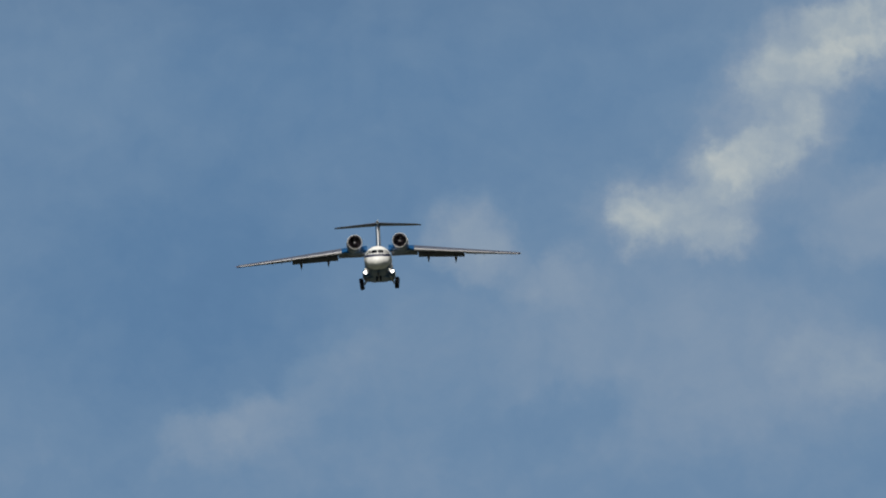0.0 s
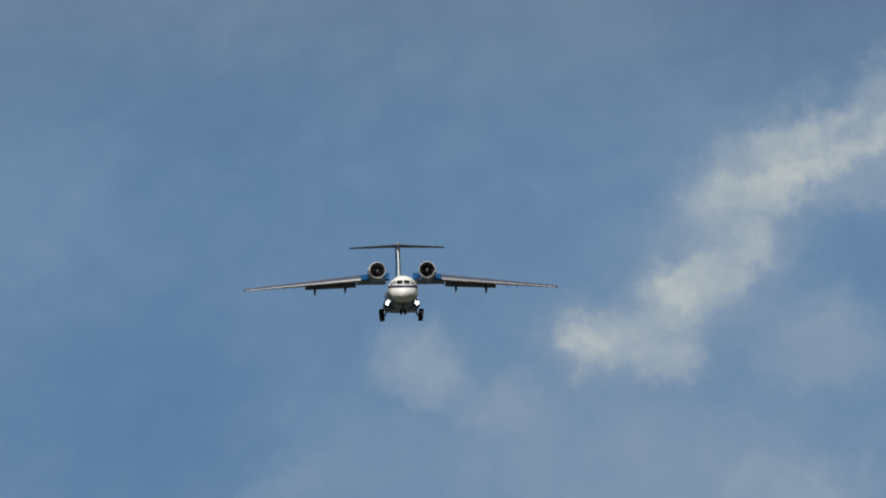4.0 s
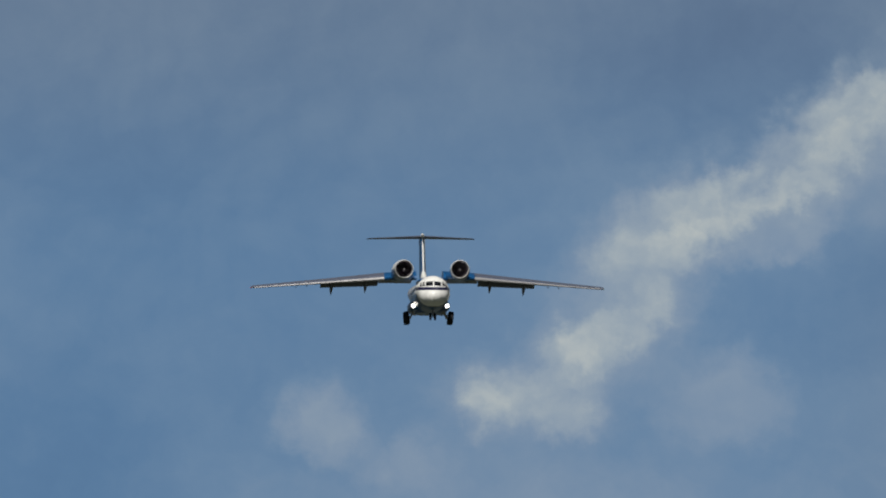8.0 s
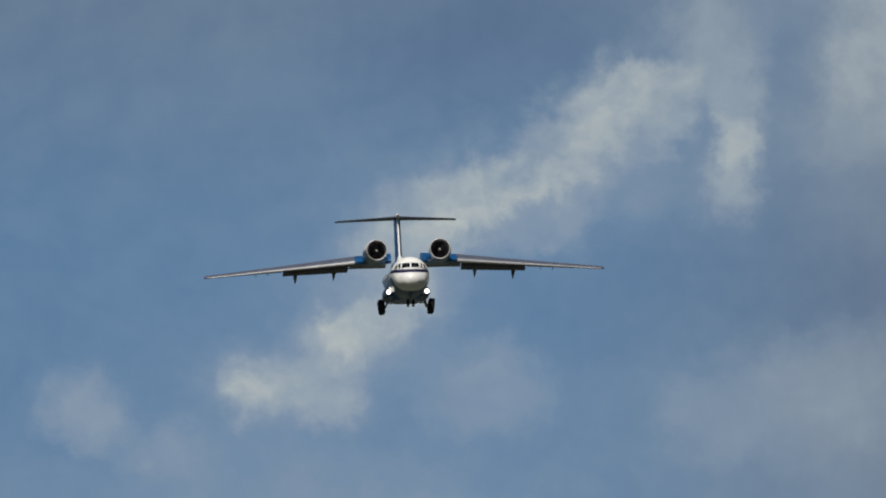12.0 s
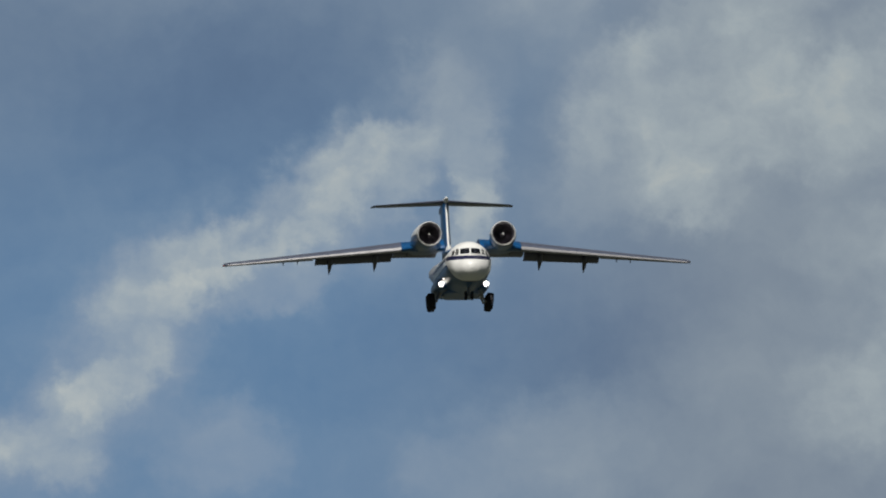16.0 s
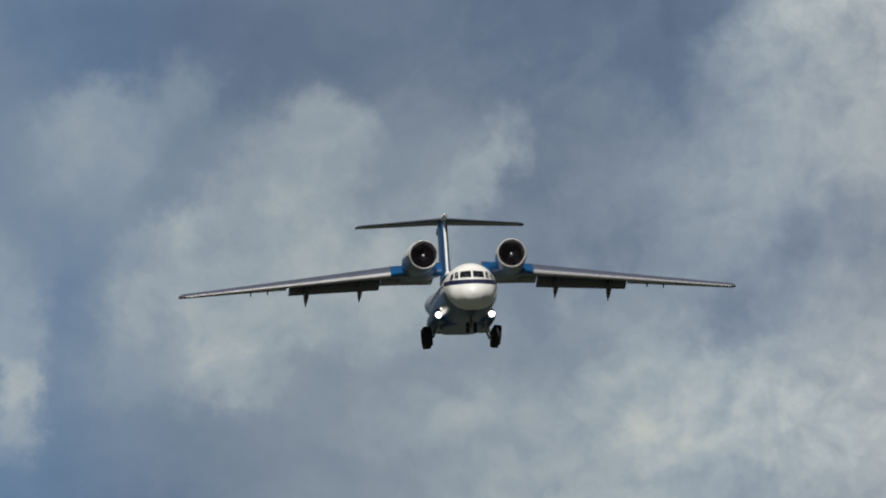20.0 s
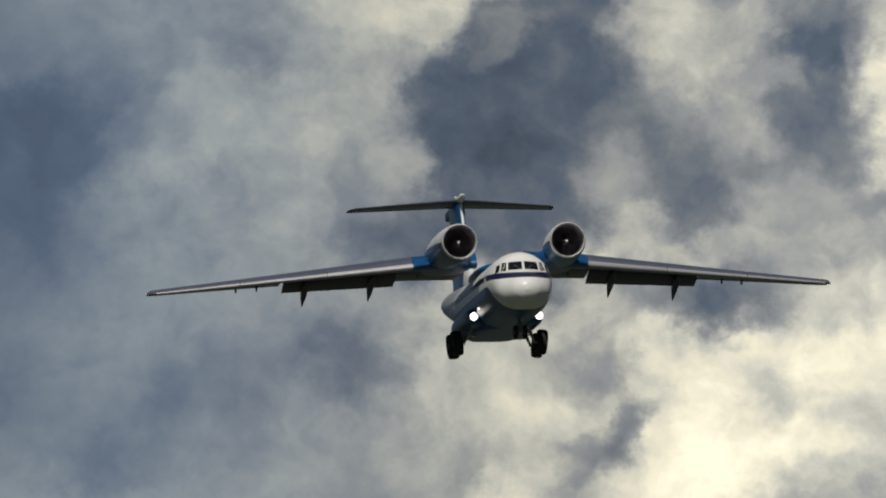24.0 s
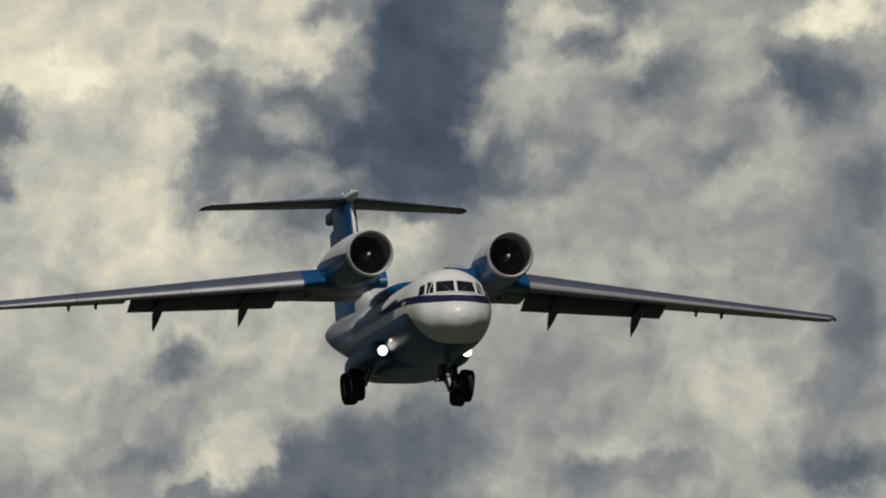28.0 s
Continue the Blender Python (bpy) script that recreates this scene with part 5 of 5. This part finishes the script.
# ---- landing gear
def wheel(name, centre, radius, width, parent, lean=0.0):
    x, y, z = centre
    h = width / 2
    prof = [(-h * 0.55, radius * 0.56), (-h * 0.80, radius * 0.62), (-h, radius * 0.76), (-h * 0.96, radius * 0.90), (-h * 0.72, radius * 0.985), (-h * 0.3, radius),
            (h * 0.3, radius), (h * 0.72, radius * 0.985), (h * 0.96, radius * 0.90), (h, radius * 0.76), (h * 0.80, radius * 0.62), (h * 0.55, radius * 0.56)]
    w = part(name, lathe(prof, (0, 0, 0), 36, "x", closed=True), MAT["tyre"], parent, "black tyre")
    w.matrix_basis = pose(x, y, z, 0, lean, 0)
    part("rim", lathe([(-h * 0.5, 0.02), (-h * 0.62, radius * 0.2), (-h * 0.45, radius * 0.45), (-h * 0.6, radius * 0.57), (h * 0.6, radius * 0.57), (h * 0.45, radius * 0.45),
                       (h * 0.62, radius * 0.2), (h * 0.5, 0.02)], (0, 0, 0), 24, "x"), MAT["steel"], w, "grey wheel rim")
    return w


for s in (-1, 1):
    for y in (0.5, 1.95):
        leg = part("main_gear_leg", join(tube((s * 1.36, y, -0.95), (s * 1.50, y - 0.05, -1.5), 0.09), tube((s * 1.50, y - 0.05, -1.46), (s * 1.64, y, -1.80), 0.065)), MAT["steel"], aeroplane, "grey main gear leg")
        part("drag_brace", tube((s * 1.30, y - 0.75, -1.10), (s * 1.50, y - 0.05, -1.56), 0.05), MAT["steel"], leg)
        part("torque_link", join(tube((s * 1.45, y - 0.14, -1.30), (s * 1.52, y - 0.34, -1.56), 0.035), tube((s * 1.52, y - 0.34, -1.56), (s * 1.62, y - 0.12, -1.80), 0.035)), MAT["steel"], leg)
        part("side_brace", tube((s * 1.08, y - 0.1, -1.50), (s * 1.52, y - 0.08, -1.46), 0.04), MAT["metal"], leg)
        part("axle", tube((s * 1.58, y, -1.80), (s * 2.02, y, -1.80), 0.06), MAT["steel"], leg)
        part("brake_line", tube((s * 1.40, y - 0.14, -1.05), (s * 1.60, y - 0.10, -1.72), 0.018, k=6), MAT["dark"], leg)
        wheel("wheel", (s * 1.97, y, -1.80), 0.58, 0.48, leg, s * 6)

nose_leg = part("nose_gear_leg", join(tube((0, -6.5, -1.3), (0, -6.85, -1.95), 0.09), tube((0, -6.82, -1.9), (0, -6.9, -2.14), 0.06)), MAT["steel"], aeroplane, "grey nose gear leg")
part("nose_brace", tube((0, -5.9, -1.5), (0, -6.75, -1.8), 0.045), MAT["steel"], nose_leg)
part("nose_axle", tube((-0.30, -6.9, -2.12), (0.30, -6.9, -2.12), 0.045), MAT["steel"], nose_leg)
part("steering_jack", tube((-0.16, -6.72, -1.72), (0.16, -6.72, -1.72), 0.05), MAT["metal"], nose_leg)
for s in (-1, 1):
    wheel("nose_wheel", (s * 0.21, -6.9, -2.12), 0.31, 0.19, nose_leg)

# ---- landing lamps on the fronts of the gear fairings
for s in (-1, 1):
    lamp = part("landing_lamp", lathe([(0.24, 0.02), (0.22, 0.13), (0.02, 0.19), (-0.14, 0.20), (-0.14, 0.185), (0.06, 0.165)], (s * 1.505, -2.25, -0.88), 28), MAT["metal"], aeroplane, "lit round landing lamp")
    part("lamp_lens", lathe([(-0.15, 0.01), (-0.145, 0.08), (-0.125, 0.155), (0.0, 0.165), (0.0, 0.01)], (s * 1.505, -2.25, -0.88), 28), MAT["lamp"], lamp, "glowing white lens")
taxi = part("taxi_lamp", lathe([(0.12, 0.02), (0.10, 0.05), (-0.03, 0.07), (-0.17, 0.07), (-0.17, 0.06), (-0.02, 0.056)], (-1.46, -3.5, -0.66), 20), MAT["metal"], aeroplane, "small lit taxi lamp")
part("lamp_lens", lathe([(-0.18, 0.01), (-0.178, 0.03), (-0.165, 0.058), (-0.10, 0.055), (-0.10, 0.01)], (-1.46, -3.5, -0.66), 20), MAT["small_lamp"], taxi, "glowing lens")


def motions():
    walk(aeroplane, [
        (0, pose(-23.79, 2262.39, 102.363, -3.57, -2.74, 0.12)),
        (0.5, pose(-22.07, 2234.93, 105.996, -3.17, -2.10, 0.46)),
        (1, pose(-20.74, 2207.54, 107.349, -2.73, -1.44, 0.88)),
        (1.5, pose(-19.62, 2180.19, 107.319, -2.34, -0.77, 1.24)),
        (2, pose(-18.59, 2152.98, 106.534, -2.08, -0.23, 1.55)),
        (2.5, pose(-17.58, 2126.03, 105.441, -1.89, 0.08, 1.75)),
        (3, pose(-16.47, 2099.22, 104.314, -1.68, 0.04, 1.66)),
        (3.5, pose(-15.32, 2071.94, 103.196, -1.78, -0.34, 1.69)),
        (4, pose(-14.07, 2043.96, 102.224, -1.75, -0.78, 1.68)),
        (4.5, pose(-12.71, 2015.64, 101.397, -1.66, -1.03, 1.61)),
        (5, pose(-11.30, 1987.09, 100.700, -1.44, -0.97, 1.73)),
        (5.5, pose(-9.83, 1958.44, 100.081, -1.11, -0.67, 2.02)),
        (6, pose(-8.28, 1929.83, 99.475, -0.77, -0.29, 2.36)),
        (6.5, pose(-6.65, 1901.40, 98.822, -0.47, 0.05, 2.64)),
        (7, pose(-4.92, 1873.21, 98.069, -0.28, 0.24, 2.78)),
        (7.5, pose(-3.11, 1845.20, 97.182, -0.22, 0.29, 2.85)),
        (8, pose(-1.21, 1817.72, 96.157, -0.32, 0.14, 2.77)),
        (8.5, pose(0.75, 1791.14, 95.039, -0.44, -0.18, 2.68)),
        (9, pose(2.78, 1764.89, 93.802, -0.62, -0.53, 2.57)),
        (9.5, pose(4.89, 1738.64, 92.469, -0.79, -0.87, 2.26)),
        (10, pose(7.04, 1712.63, 91.094, -0.89, -1.21, 2.03)),
        (10.5, pose(9.24, 1686.50, 89.695, -0.89, -1.55, 1.83)),
        (11, pose(11.50, 1660.17, 88.260, -1.02, -1.77, 1.56)),
        (11.5, pose(13.76, 1633.10, 86.787, -1.32, -1.75, 1.54)),
        (12, pose(16.00, 1604.97, 85.378, -1.40, -1.57, 1.86)),
        (12.5, pose(18.23, 1576.19, 84.073, -1.29, -1.41, 2.35)),
        (13, pose(20.50, 1546.70, 82.842, -1.23, -1.05, 2.74)),
        (13.5, pose(22.82, 1516.90, 81.711, -1.24, -0.37, 3.04)),
        (14, pose(25.19, 1486.99, 80.703, -1.31, -0.14, 3.15)),
        (14.5, pose(27.62, 1457.15, 79.822, -1.44, -0.35, 3.11)),
        (15, pose(30.08, 1427.59, 79.062, -1.65, -0.68, 3.01)),
        (15.5, pose(32.56, 1398.49, 78.410, -1.97, -0.83, 2.93)),
        (16, pose(35.06, 1370.05, 77.858, -2.36, -0.65, 2.87)),
        (16.5, pose(37.61, 1342.23, 77.408, -2.70, -0.52, 2.63)),
        (17, pose(40.14, 1314.65, 77.022, -2.93, -0.53, 2.49)),
        (17.5, pose(42.65, 1287.09, 76.685, -2.91, -0.37, 2.52)),
        (18, pose(45.15, 1259.45, 76.329, -2.82, -0.47, 2.54)),
        (18.5, pose(47.64, 1231.76, 75.981, -2.43, -1.01, 2.59)),
        (19, pose(50.23, 1204.35, 75.529, -2.28, -1.63, 2.10)),
        (19.5, pose(52.84, 1177.37, 74.978, -2.30, -1.85, 1.63)),
        (20, pose(55.44, 1150.54, 74.301, -2.53, -1.45, 1.28)),
        (20.5, pose(58.04, 1123.45, 73.549, -2.63, -0.70, 0.90)),
        (21, pose(60.54, 1095.97, 72.726, -2.59, 0.15, 0.88)),
        (21.5, pose(62.98, 1068.25, 71.849, -2.49, 0.89, 1.21)),
        (22, pose(65.39, 1040.45, 70.940, -2.38, 1.30, 1.71)),
        (22.5, pose(67.84, 1012.73, 70.028, -2.34, 1.14, 2.23)),
        (23, pose(70.35, 985.17, 69.146, -2.39, 0.34, 2.61)),
        (23.5, pose(72.94, 957.56, 68.332, -2.40, -0.68, 2.77)),
        (24, pose(75.58, 929.75, 67.583, -2.43, -1.46, 2.87)),
        (24.5, pose(78.32, 902.08, 66.914, -2.58, -1.70, 2.65)),
        (25, pose(81.10, 874.62, 66.391, -2.54, -1.88, 2.52)),
        (25.5, pose(83.91, 847.46, 65.987, -2.34, -1.71, 2.56)),
        (26, pose(86.73, 820.12, 65.586, -2.11, -0.96, 2.55)),
        (26.5, pose(89.50, 792.42, 64.999, -2.26, -0.33, 2.53)),
        (27, pose(92.23, 764.71, 64.273, -2.13, -0.40, 2.43)),
        (27.5, pose(94.90, 737.21, 63.256, -1.68, -0.53, 2.30)),
        (28, pose(97.49, 710.13, 61.645, -1.38, -0.21, 2.26)),
    ])


motions()
